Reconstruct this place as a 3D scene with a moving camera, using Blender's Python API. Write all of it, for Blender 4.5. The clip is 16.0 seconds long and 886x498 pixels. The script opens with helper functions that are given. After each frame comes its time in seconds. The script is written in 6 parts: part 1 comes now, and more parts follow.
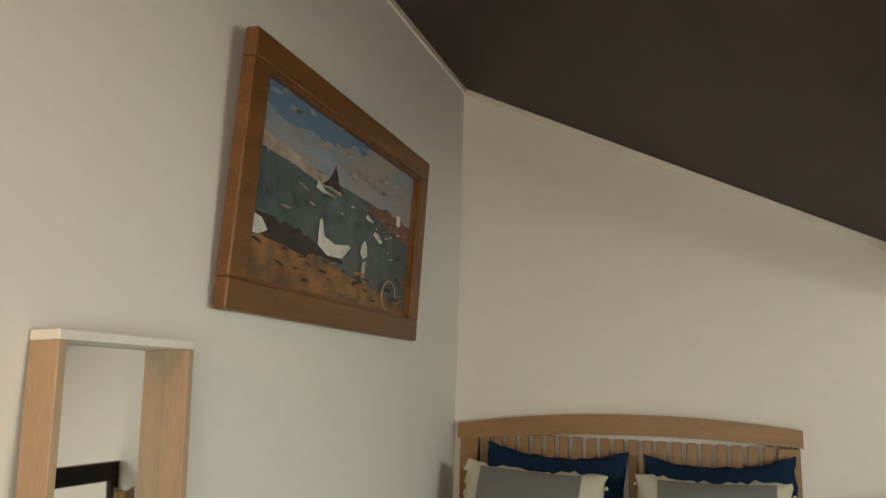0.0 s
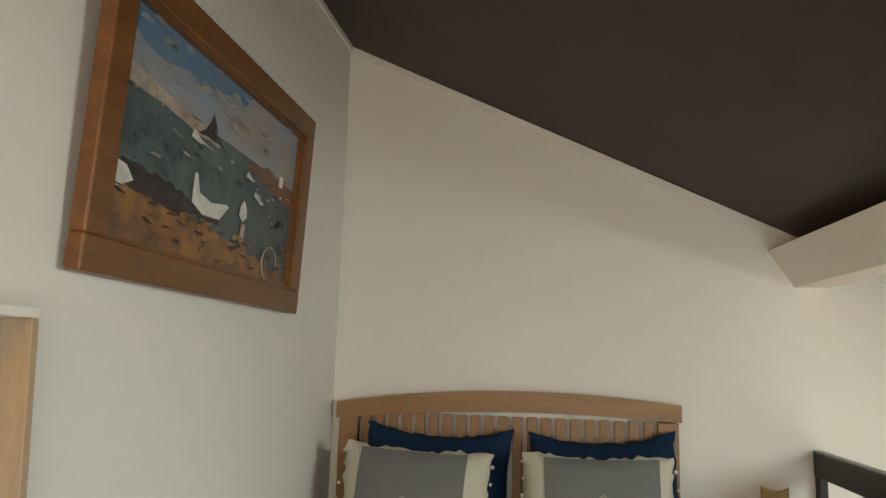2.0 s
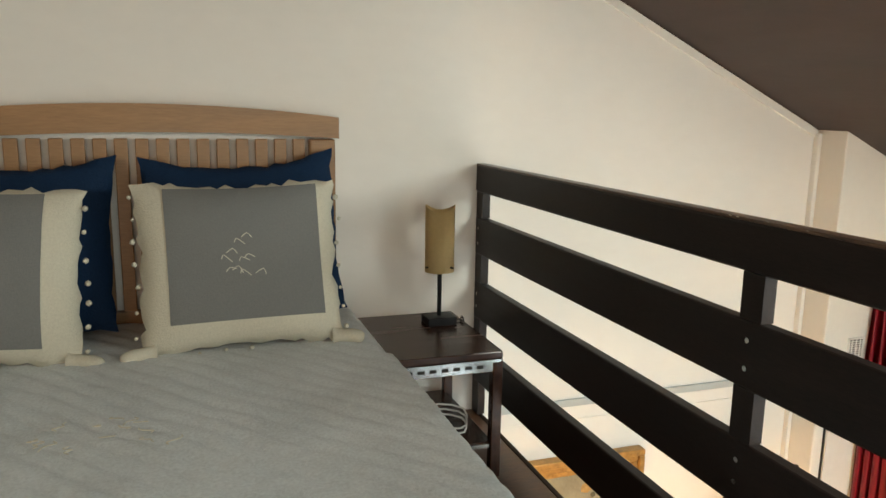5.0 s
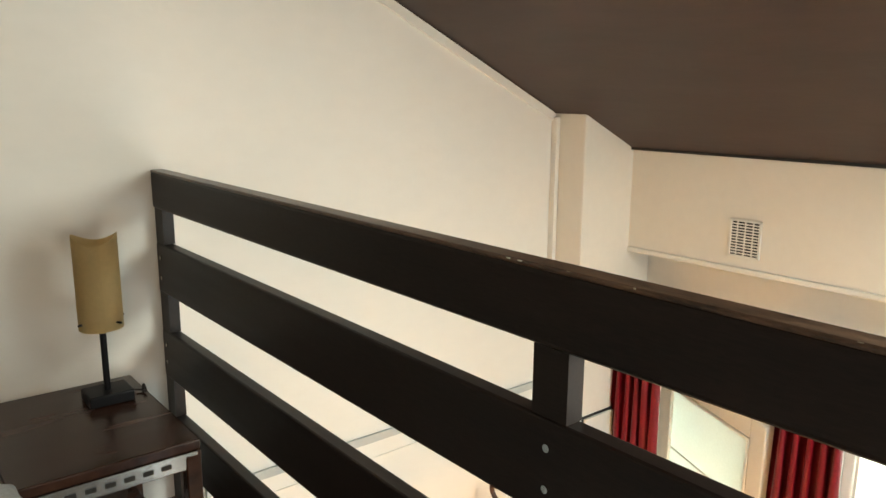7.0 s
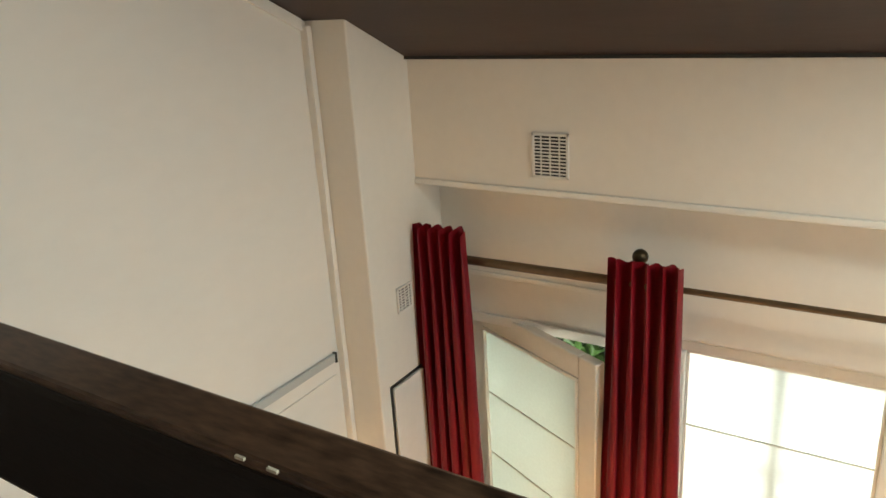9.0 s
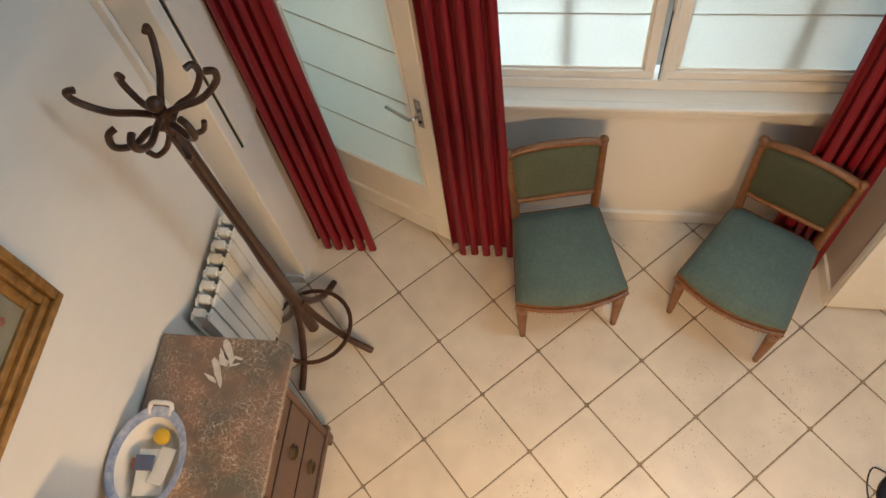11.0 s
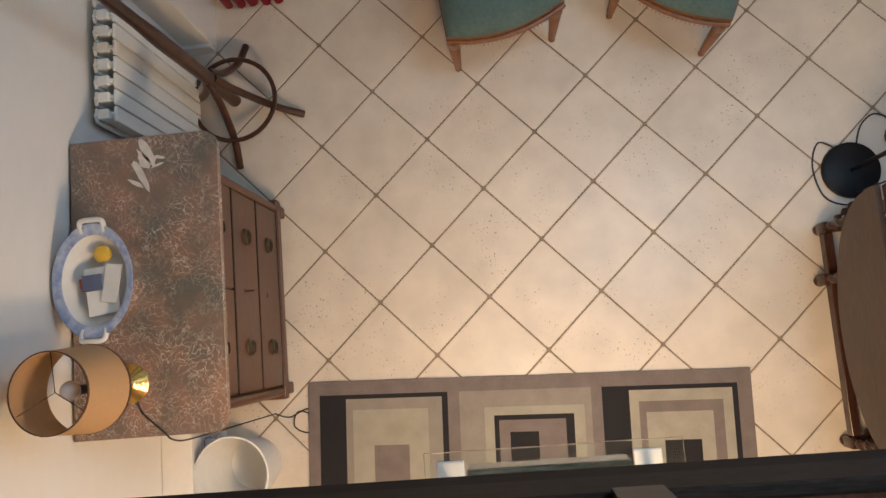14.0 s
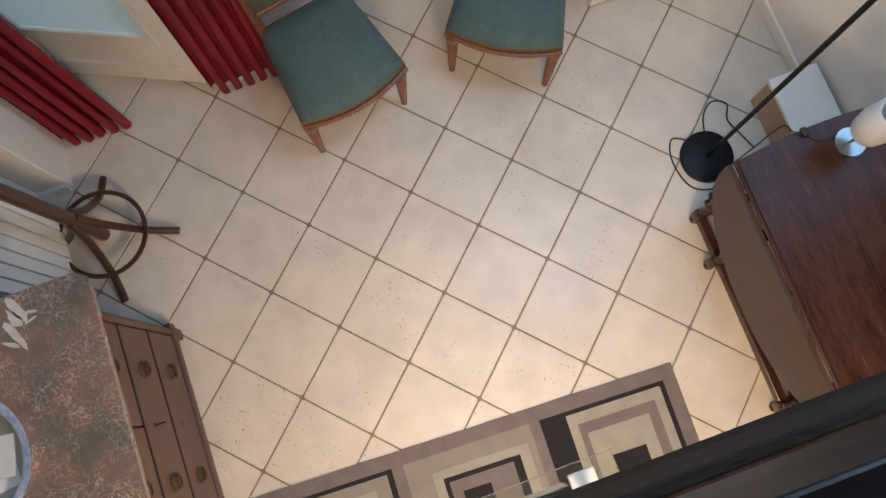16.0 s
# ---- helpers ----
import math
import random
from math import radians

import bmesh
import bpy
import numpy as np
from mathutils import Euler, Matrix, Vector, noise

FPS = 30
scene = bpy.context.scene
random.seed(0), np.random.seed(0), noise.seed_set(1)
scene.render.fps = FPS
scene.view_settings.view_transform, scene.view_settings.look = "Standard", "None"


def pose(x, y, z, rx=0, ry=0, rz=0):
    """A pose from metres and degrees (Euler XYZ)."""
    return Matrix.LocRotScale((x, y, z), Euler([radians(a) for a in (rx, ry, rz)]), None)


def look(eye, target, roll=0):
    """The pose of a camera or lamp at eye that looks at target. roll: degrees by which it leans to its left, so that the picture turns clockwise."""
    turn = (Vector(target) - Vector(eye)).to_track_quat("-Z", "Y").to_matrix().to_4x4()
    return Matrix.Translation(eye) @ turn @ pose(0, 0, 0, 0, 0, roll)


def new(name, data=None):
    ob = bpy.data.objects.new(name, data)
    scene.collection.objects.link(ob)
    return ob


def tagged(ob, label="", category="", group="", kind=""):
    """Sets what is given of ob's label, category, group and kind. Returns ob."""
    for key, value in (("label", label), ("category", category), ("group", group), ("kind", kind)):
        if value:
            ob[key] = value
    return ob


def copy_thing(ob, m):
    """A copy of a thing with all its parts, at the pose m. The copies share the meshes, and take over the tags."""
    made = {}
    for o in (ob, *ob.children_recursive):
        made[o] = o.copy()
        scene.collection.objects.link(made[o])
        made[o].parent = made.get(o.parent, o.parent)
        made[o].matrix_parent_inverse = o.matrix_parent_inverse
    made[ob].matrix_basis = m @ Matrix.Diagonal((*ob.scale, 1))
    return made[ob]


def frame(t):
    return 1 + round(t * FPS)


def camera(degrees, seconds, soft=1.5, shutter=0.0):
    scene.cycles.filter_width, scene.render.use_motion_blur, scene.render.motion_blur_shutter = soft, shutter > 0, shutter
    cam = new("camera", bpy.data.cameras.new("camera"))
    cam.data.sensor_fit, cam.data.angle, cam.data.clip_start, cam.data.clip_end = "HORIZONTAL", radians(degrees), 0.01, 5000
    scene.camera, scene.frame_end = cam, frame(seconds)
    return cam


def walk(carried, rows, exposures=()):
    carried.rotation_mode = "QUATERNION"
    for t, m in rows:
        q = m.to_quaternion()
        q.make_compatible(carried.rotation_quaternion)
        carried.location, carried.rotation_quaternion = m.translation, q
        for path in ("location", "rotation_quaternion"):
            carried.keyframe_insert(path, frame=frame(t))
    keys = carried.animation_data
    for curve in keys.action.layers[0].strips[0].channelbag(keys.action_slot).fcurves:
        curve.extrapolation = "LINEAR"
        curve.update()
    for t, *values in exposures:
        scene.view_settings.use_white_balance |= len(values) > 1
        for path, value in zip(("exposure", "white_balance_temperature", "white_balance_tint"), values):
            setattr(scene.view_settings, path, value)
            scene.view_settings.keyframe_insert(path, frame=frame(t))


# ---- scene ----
cam = camera(61.0, 16.0)
PATH = [
    (0, (1.225, -3.703, 1.331), (0.564, -1.848, 1.682), 1.8),
    (0.5, (1.167, -3.665, 1.380), (0.596, -1.818, 1.892), 1.4),
    (1, (1.147, -3.625, 1.376), (0.642, -1.787, 1.981), 2.0),
    (1.5, (1.111, -3.590, 1.342), (0.692, -1.706, 1.864), 1.9),
    (2, (1.079, -3.531, 1.325), (0.763, -1.580, 1.628), 1.7),
    (2.5, (1.051, -3.468, 1.262), (0.888, -1.477, 1.365), 1.4),
    (3, (1.036, -3.342, 1.224), (1.013, -1.343, 1.178), 1.1),
    (3.5, (1.046, -3.181, 1.224), (1.130, -1.189, 1.060), 1.2),
    (4, (1.033, -3.021, 1.214), (1.326, -1.063, 0.937), 1.6),
    (6.3, (1.268, -2.370, 1.214), (2.257, -0.686, 0.781), -0.1),
    (6.5, (1.315, -2.319, 1.212), (2.370, -0.675, 0.782), -0.0),
    (7, (1.447, -2.162, 1.222), (2.683, -0.642, 0.817), 0.4),
    (7.5, (1.567, -2.045, 1.212), (2.926, -0.634, 0.811), 0.8),
    (8, (1.715, -1.955, 1.215), (3.091, -0.570, 0.780), 0.4),
    (8.5, (1.841, -1.848, 1.225), (3.275, -0.553, 0.709), -1.3),
    (9, (1.934, -1.712, 1.216), (3.510, -0.668, 0.562), -3.6),
    (9.5, (2.011, -1.529, 1.228), (3.636, -0.798, 0.318), -5.6),
    (10, (2.108, -1.419, 1.235), (3.529, -0.899, -0.072), -7.4),
    (10.2, (2.140, -1.391, 1.205), (3.454, -0.920, -0.226), -8.8),
    (12.3, (2.239, -1.386, 1.010), (2.752, -1.274, -0.920), -11.2),
    (12.5, (2.237, -1.373, 1.002), (2.711, -1.259, -0.938), -12.6),
    (13, (2.276, -1.378, 0.996), (2.675, -1.243, -0.959), -19.7),
    (13.5, (2.334, -1.398, 0.983), (2.649, -1.241, -0.986), -30.2),
    (14, (2.362, -1.390, 0.955), (2.612, -1.239, -1.023), -35.9),
    (14.5, (2.399, -1.397, 0.952), (2.601, -1.263, -1.034), -39.1),
    (15, (2.372, -1.415, 0.956), (2.608, -1.328, -1.028), -28.7),
    (15.5, (2.362, -1.416, 0.945), (2.661, -1.421, -1.032), -12.8),
    (16, (2.349, -1.449, 0.954), (2.720, -1.560, -1.009), -3.3),
]
walk(cam, [(t, look(eye, target, roll)) for t, eye, target, roll in PATH], [
    (0, 0.35, 7500, 10), (1.5, 0.42, 7300, 10), (3.5, 0.48, 6700, 10), (6.5, 0.72, 7300, 10), (7.5, 0.62, 7200, 10), (8.5, 0.3, 7300, 10),
    (9.5, -0.33, 6600, 10), (10.2, -0.58, 5900, 10), (12.5, -0.92, 5800, 10), (14, -1.0, 5100, 10), (16, -0.9, 4700, 10)])

# ---- light ----
FLOOR = -2.307
SLOPE, TOP = 0.468, 2.924


def roof_height(x):
    return TOP - SLOPE * x


world = bpy.data.worlds.new("world")
scene.world = world
world.use_nodes = True
bg = world.node_tree.nodes["Background"]
sky = world.node_tree.nodes.new("ShaderNodeTexSky")
sky.sky_type, sky.sun_disc = "NISHITA", False
sky.sun_elevation, sky.sun_rotation = radians(60), radians(263)
world.node_tree.links.new(sky.outputs[0], bg.inputs[0])
bg.inputs[1].default_value = 0.10


def area(name, m, w, h, power, col):
    l = bpy.data.lights.new(name, "AREA")
    l.shape, l.size, l.size_y, l.energy, l.color = "RECTANGLE", w, h, power, col
    o = new(name, l)
    o.matrix_basis = m
    return o


# daylight on the garden windows, through the roof window over the living room, and as fill from unseen openings added
# in the end walls
area("garden_daylight", look((5.5, -0.95, 1.35), (4.3, -0.95, -0.9)), 3.5, 1.7, 118, (0.90, 1.0, 0.99))
# second daylight lamp, kept out of view, added to brighten the door's blind
area("terrace_daylight", look((5.7, -1.35, -0.6), (4.2, -0.55, -1.0)), 1.0, 1.6, 50, (0.95, 1.0, 0.98))
area("roof_window_daylight", look((3.2, -2.6, roof_height(3.2) - 0.015), (2.78, -2.5, roof_height(3.2) - 0.85)), 0.78, 0.78, 46, (0.88, 1.0, 0.98))
area("loft_daylight_fill", look((1.5, -4.93, 0.85), (0.1, -1.0, 0.2)), 1.1, 1.1, 18, (0.9, 1.0, 0.97))
area("end_wall_fill", look((3.15, -3.40, -0.15), (2.6, 0, -0.3)), 1.2, 1.9, 16, (0.66, 0.86, 1.0))
# warm lamps: below the glass lamp, an unseen one under the loft, and a fill added in the loft behind the walker
area("wall_light_glow", look((2.10, -1.45, -0.60), (2.4, -1.45, -2.3)), 0.26, 0.03, 16, (1.0, 0.70, 0.42))
area("under_loft_lamp", look((1.45, -1.7, -0.28), (1.7, -1.65, -2.3)), 0.35, 0.35, 94, (1.0, 0.60, 0.26))
area("loft_warm_fill", look((0.4, -4.5, 1.9), (0.5, -1.5, 1.7)), 0.3, 0.3, 10, (1.0, 0.62, 0.38))
sun = bpy.data.lights.new("sun", "SUN")
sun.energy, sun.angle, sun.color = 3.0, radians(0.5), (1.0, 0.95, 0.87)
new("sun", sun).matrix_basis = look((0, 0, 0), (0.5, 0.06, -0.87))


# ---- materials ----
def material(name, col, rough=0.6, metal=0.0, spread=0.12, grain=30.0, bump=0.0, bump_scale=60.0, stretch=(1, 1, 1), dark=None, spec=0.5, sheen=0.0, per_object=0.0, broad=2.5, room=False):
    """A surface with grain at a fine and a broad scale, a little wear in its gloss, and a fine relief."""
    m = bpy.data.materials.new(name)
    m.use_nodes = True
    nt = m.node_tree
    b = nt.nodes["Principled BSDF"]
    tc = nt.nodes.new("ShaderNodeTexCoord")
    mp = nt.nodes.new("ShaderNodeMapping")
    mp.inputs["Scale"].default_value = stretch
    geo = nt.nodes.new("ShaderNodeNewGeometry")
    nt.links.new(geo.outputs["Position"] if room else tc.outputs["Object"], mp.inputs[0])

    def tex(scale, detail):
        n = nt.nodes.new("ShaderNodeTexNoise")
        n.inputs["Scale"].default_value, n.inputs["Detail"].default_value = scale, detail
        nt.links.new(mp.outputs[0], n.inputs["Vector"])
        return n
    fine, wide = tex(grain, 6), tex(broad, 3)
    add = nt.nodes.new("ShaderNodeMath")
    add.operation = "ADD"
    nt.links.new(fine.outputs[0], add.inputs[0])
    nt.links.new(wide.outputs[0], add.inputs[1])
    src = add.outputs[0]
    if per_object:
        info = nt.nodes.new("ShaderNodeObjectInfo")
        mul = nt.nodes.new("ShaderNodeMath")
        mul.operation = "MULTIPLY_ADD"
        nt.links.new(info.outputs["Random"], mul.inputs[0])
        mul.inputs[1].default_value = per_object
        nt.links.new(src, mul.inputs[2])
        src = mul.outputs[0]
    ramp = nt.nodes.new("ShaderNodeValToRGB")
    lo = dark or tuple(c * (1 - 2 * spread) for c in col)
    hi = tuple(min(1, c * (1 + spread)) for c in col)
    e = ramp.color_ramp.elements
    e[0].position, e[0].color = 0.3, (*lo, 1)
    e[1].position, e[1].color = 0.75, (*hi, 1)
    half = nt.nodes.new("ShaderNodeMath")
    half.operation = "MULTIPLY"
    half.inputs[1].default_value = 0.5
    nt.links.new(src, half.inputs[0])
    nt.links.new(half.outputs[0], ramp.inputs[0])
    nt.links.new(ramp.outputs[0], b.inputs["Base Color"])
    rr = nt.nodes.new("ShaderNodeMapRange")
    rr.inputs["To Min"].default_value, rr.inputs["To Max"].default_value = max(0.02, rough - 0.1), min(1, rough + 0.1)
    nt.links.new(wide.outputs[0], rr.inputs[0])
    nt.links.new(rr.outputs[0], b.inputs["Roughness"])
    b.inputs["Metallic"].default_value = metal
    b.inputs["Specular IOR Level"].default_value = spec
    if sheen:
        b.inputs["Sheen Weight"].default_value = sheen
    if bump:
        bn = nt.nodes.new("ShaderNodeBump")
        bn.inputs["Strength"].default_value, bn.inputs["Distance"].default_value = bump, 0.01
        rel = tex(bump_scale, 4)
        nt.links.new(rel.outputs[0], bn.inputs["Height"])
        nt.links.new(bn.outputs[0], b.inputs["Normal"])
    return m


def veined(name, col, second, vein):
    """Polished marble: two clouded colours crossed by pale veins."""
    m = material(name, col, 0.22, dark=second, grain=9, broad=3.5, bump=0.0)
    nt = m.node_tree
    b = nt.nodes["Principled BSDF"]
    ramp = [n for n in nt.nodes if n.bl_idname == "ShaderNodeValToRGB"][0]
    tc = [n for n in nt.nodes if n.bl_idname == "ShaderNodeTexCoord"][0]
    ramp.color_ramp.elements[0].position, ramp.color_ramp.elements[1].position = 0.38, 0.66
    warp = nt.nodes.new("ShaderNodeTexNoise")
    warp.inputs["Scale"].default_value, warp.inputs["Detail"].default_value = 8, 5
    nt.links.new(tc.outputs["Object"], warp.inputs["Vector"])
    mix = nt.nodes.new("ShaderNodeMixRGB")
    mix.inputs[0].default_value = 0.25
    nt.links.new(tc.outputs["Object"], mix.inputs[1])
    nt.links.new(warp.outputs["Color"], mix.inputs[2])
    vo = nt.nodes.new("ShaderNodeTexVoronoi")
    vo.feature = "DISTANCE_TO_EDGE"
    vo.inputs["Scale"].default_value = 44
    nt.links.new(mix.outputs[0], vo.inputs["Vector"])
    vr = nt.nodes.new("ShaderNodeMapRange")
    vr.inputs["From Min"].default_value, vr.inputs["From Max"].default_value = 0.0, 0.06
    vr.inputs["To Min"].default_value, vr.inputs["To Max"].default_value = 0.62, 0.0
    nt.links.new(vo.outputs["Distance"], vr.inputs[0])
    patch = nt.nodes.new("ShaderNodeTexNoise")
    patch.inputs["Scale"].default_value = 7
    nt.links.new(tc.outputs["Object"], patch.inputs["Vector"])
    mul = nt.nodes.new("ShaderNodeMath")
    mul.operation = "MULTIPLY"
    nt.links.new(vr.outputs[0], mul.inputs[0])
    pr = nt.nodes.new("ShaderNodeMapRange")
    pr.inputs["From Min"].default_value, pr.inputs["From Max"].default_value = 0.38, 0.62
    nt.links.new(patch.outputs[0], pr.inputs[0])
    nt.links.new(pr.outputs[0], mul.inputs[1])
    out = nt.nodes.new("ShaderNodeMixRGB")
    nt.links.new(mul.outputs[0], out.inputs[0])
    nt.links.new(ramp.outputs[0], out.inputs[1])
    out.inputs[2].default_value = (*vein, 1)
    nt.links.new(out.outputs[0], b.inputs["Base Color"])
    return m


def see_through(name, col, rough=0.0):
    m = bpy.data.materials.new(name)
    m.use_nodes = True
    b = m.node_tree.nodes["Principled BSDF"]
    b.inputs["Base Color"].default_value = (*col, 1)
    b.inputs["Roughness"].default_value = rough
    b.inputs["Transmission Weight"].default_value = 1.0
    b.inputs["IOR"].default_value = 1.45
    return m


def cloth_lit_through(name, col, through_share):
    """Thin woven cloth that daylight shines through."""
    m = bpy.data.materials.new(name)
    m.use_nodes = True
    nt = m.node_tree
    b = nt.nodes["Principled BSDF"]
    out = nt.nodes["Material Output"]
    tc = nt.nodes.new("ShaderNodeTexCoord")
    w = nt.nodes.new("ShaderNodeTexNoise")
    w.inputs["Scale"].default_value, w.inputs["Detail"].default_value = 90, 3
    nt.links.new(tc.outputs["Object"], w.inputs["Vector"])
    r = nt.nodes.new("ShaderNodeValToRGB")
    r.color_ramp.elements[0].color = (*[c * 0.88 for c in col], 1)
    r.color_ramp.elements[1].color = (*col, 1)
    nt.links.new(w.outputs[0], r.inputs[0])
    nt.links.new(r.outputs[0], b.inputs["Base Color"])
    b.inputs["Roughness"].default_value = 0.9
    tl = nt.nodes.new("ShaderNodeBsdfTranslucent")
    nt.links.new(r.outputs[0], tl.inputs[0])
    mx = nt.nodes.new("ShaderNodeMixShader")
    mx.inputs[0].default_value = through_share
    nt.links.new(b.outputs[0], mx.inputs[1])
    nt.links.new(tl.outputs[0], mx.inputs[2])
    nt.links.new(mx.outputs[0], out.inputs[0])
    return m


PLASTER = material("painted_plaster", (0.78, 0.75, 0.70), 0.75, spread=0.02, grain=14, broad=0.8, bump=0.13, bump_scale=18, stretch=(0.8, 0.8, 1.5))
SMOOTH = material("smooth_white_paint", (0.78, 0.74, 0.67), 0.6, spread=0.02, broad=1.2, bump=0.05)
TRIM = material("white_gloss_paint", (0.80, 0.77, 0.71), 0.35, spread=0.03, broad=3)
CEIL = material("dark_stained_ceiling", (0.048, 0.0255, 0.0205), 0.55, spread=0.22, grain=7, broad=1.1, stretch=(1, 0.35, 1), bump=0.1, bump_scale=18)
ESPRESSO = material("espresso_wood", (0.017, 0.0105, 0.0085), 0.42, spread=0.3, grain=40, stretch=(8, 1, 8), bump=0.04, spec=0.22)
WORN = material("worn_varnish", (0.12, 0.068, 0.042), 0.34, spread=0.5, grain=60, broad=9, stretch=(4, 1, 4))
OAK = material("oiled_oak", (0.33, 0.175, 0.075), 0.45, spread=0.16, grain=26, stretch=(1, 8, 8), bump=0.06)
FRAMEWOOD = material("honey_frame_wood", (0.21, 0.088, 0.026), 0.4, spread=0.25, grain=30, stretch=(6, 1, 6), bump=0.06)
BEECH = material("pale_beech", (0.48, 0.33, 0.21), 0.5, spread=0.1, grain=30, stretch=(6, 6, 1))
WALNUT = material("walnut_veneer", (0.112, 0.048, 0.022), 0.35, spread=0.3, grain=24, stretch=(1, 6, 6), bump=0.04, spec=0.35)
MAHOGANY = material("dark_mahogany", (0.06, 0.024, 0.014), 0.24, spread=0.35, grain=22, stretch=(1, 7, 1), bump=0.03, spec=0.35)
BENTWOOD = material("bent_beech_stain", (0.078, 0.036, 0.021), 0.32, spread=0.3, grain=30, bump=0.03, spec=0.35)
CARVED = material("carved_fruitwood", (0.22, 0.092, 0.032), 0.4, spread=0.3, grain=40, bump=0.08)
GILT = material("gilt_gesso", (0.50, 0.26, 0.07), 0.35, metal=0.35, spread=0.35, grain=35, bump=0.15, bump_scale=90)
QUILT = material("quilted_cotton", (0.64, 0.69, 0.705), 0.5, spread=0.14, grain=120, broad=5, bump=0.3, bump_scale=160, sheen=0.1)
GREYCLOTH = material("grey_linen", (0.165, 0.168, 0.162), 0.9, spread=0.08, grain=180, bump=0.3, bump_scale=240)
CREAM = material("cream_linen", (0.56, 0.53, 0.43), 0.9, spread=0.08, grain=150, bump=0.35, bump_scale=200)
NAVY = material("navy_cotton", (0.005, 0.024, 0.065), 0.8, spread=0.15, grain=130, bump=0.3, bump_scale=180, spec=0.2)
CRIMSON = material("crimson_satin", (0.195, 0.004, 0.012), 0.45, spread=0.15, grain=90, bump=0.1, bump_scale=150, spec=0.3)
TEAL = material("worn_teal_velvet", (0.100, 0.145, 0.130), 0.8, spread=0.16, grain=70, broad=6, bump=0.12, bump_scale=150, sheen=0.1, spec=0.2)
SAGE = material("sage_velvet", (0.135, 0.15, 0.09), 0.8, spread=0.12, grain=70, bump=0.12, bump_scale=150, sheen=0.1, spec=0.2)
TILE = material("glazed_stone_tile", (0.66, 0.585, 0.48), 0.36, spread=0.09, grain=9, broad=3, bump=0.05, bump_scale=30, per_object=0.07, room=True)


def pitted(m, col):
    """Small dark pits, gathered here and there, over a stone surface."""
    nt = m.node_tree
    b = nt.nodes["Principled BSDF"]
    geo = nt.nodes.new("ShaderNodeNewGeometry")
    spots, where = nt.nodes.new("ShaderNodeTexNoise"), nt.nodes.new("ShaderNodeTexNoise")
    for n, sc, d in ((spots, 95, 2), (where, 5.5, 1)):
        n.inputs["Scale"].default_value, n.inputs["Detail"].default_value = sc, d
        nt.links.new(geo.outputs["Position"], n.inputs["Vector"])
    lim = []
    for n, lo, hi in ((spots, 0.66, 0.70), (where, 0.50, 0.64)):
        r = nt.nodes.new("ShaderNodeMapRange")
        r.inputs["From Min"].default_value, r.inputs["From Max"].default_value = lo, hi
        nt.links.new(n.outputs[0], r.inputs[0])
        lim.append(r)
    mul = nt.nodes.new("ShaderNodeMath")
    mul.operation = "MULTIPLY"
    nt.links.new(lim[0].outputs[0], mul.inputs[0])
    nt.links.new(lim[1].outputs[0], mul.inputs[1])
    mix = nt.nodes.new("ShaderNodeMixRGB")
    old = b.inputs["Base Color"].links[0].from_socket
    nt.links.new(mul.outputs[0], mix.inputs[0])
    nt.links.new(old, mix.inputs[1])
    mix.inputs[2].default_value = (*col, 1)
    nt.links.new(mix.outputs[0], b.inputs["Base Color"])


pitted(TILE, (0.30, 0.24, 0.17))
GROUT = material("grey_grout", (0.27, 0.21, 0.145), 0.85, spread=0.2, grain=50, broad=6, bump=0.2)
MARBLE = veined("red_grey_marble", (0.265, 0.15, 0.10), (0.125, 0.118, 0.098), (0.68, 0.63, 0.54))
VEIN = material("white_marble_vein", (0.68, 0.62, 0.56), 0.25, spread=0.15, grain=40)
RADIATOR = material("enamelled_radiator", (0.80, 0.79, 0.74), 0.32, spread=0.02)
BLACK = material("black_metal", (0.008, 0.008, 0.010), 0.45, spread=0.2, spec=0.2)
CHROME = material("brushed_chrome", (0.62, 0.62, 0.60), 0.25, metal=1.0, spread=0.06, grain=60, stretch=(1, 12, 1))
BRASS = material("polished_brass", (0.72, 0.47, 0.13), 0.25, metal=1.0, spread=0.15)
BRONZE = material("bronze_pole", (0.16, 0.105, 0.06), 0.35, metal=0.6, spread=0.15)
AGED = material("aged_brass", (0.11, 0.075, 0.035), 0.4, metal=0.7, spread=0.3)
CERAMIC = material("white_glazed_ceramic", (0.74, 0.73, 0.70), 0.15, spread=0.05)
BLUEGLAZE = material("blue_glaze_pattern", (0.55, 0.58, 0.64), 0.15, dark=(0.13, 0.20, 0.42), grain=45, broad=22)
PARCHMENT = cloth_lit_through("parchment_shade", (0.72, 0.58, 0.33), 0.45)
TANSHADE = cloth_lit_through("tan_paper_shade", (0.62, 0.40, 0.19), 0.3)
BLIND = cloth_lit_through("white_voile", (0.70, 0.74, 0.69), 0.5)
SEAM = cloth_lit_through("voile_seam", (0.66, 0.65, 0.58), 0.3)
FROST = cloth_lit_through("frosted_white_glass", (0.85, 0.84, 0.82), 0.4)
GLASS = see_through("clear_glass", (0.96, 1.0, 0.98))
MIRROR = material("mirror_silver", (0.86, 0.87, 0.86), 0.05, metal=1.0, spread=0.0)
MIRROR.node_tree.nodes["Principled BSDF"].inputs["Roughness"].default_value = 0.02
for l in list(MIRROR.node_tree.links):
    if l.to_socket.name == "Roughness":
        MIRROR.node_tree.links.remove(l)
LEAF = material("garden_leaves", (0.075, 0.17, 0.04), 0.5, spread=0.45, grain=14, broad=7)
STONE = material("garden_wall_render", (0.52, 0.45, 0.34), 0.85, spread=0.12, grain=16, bump=0.2)
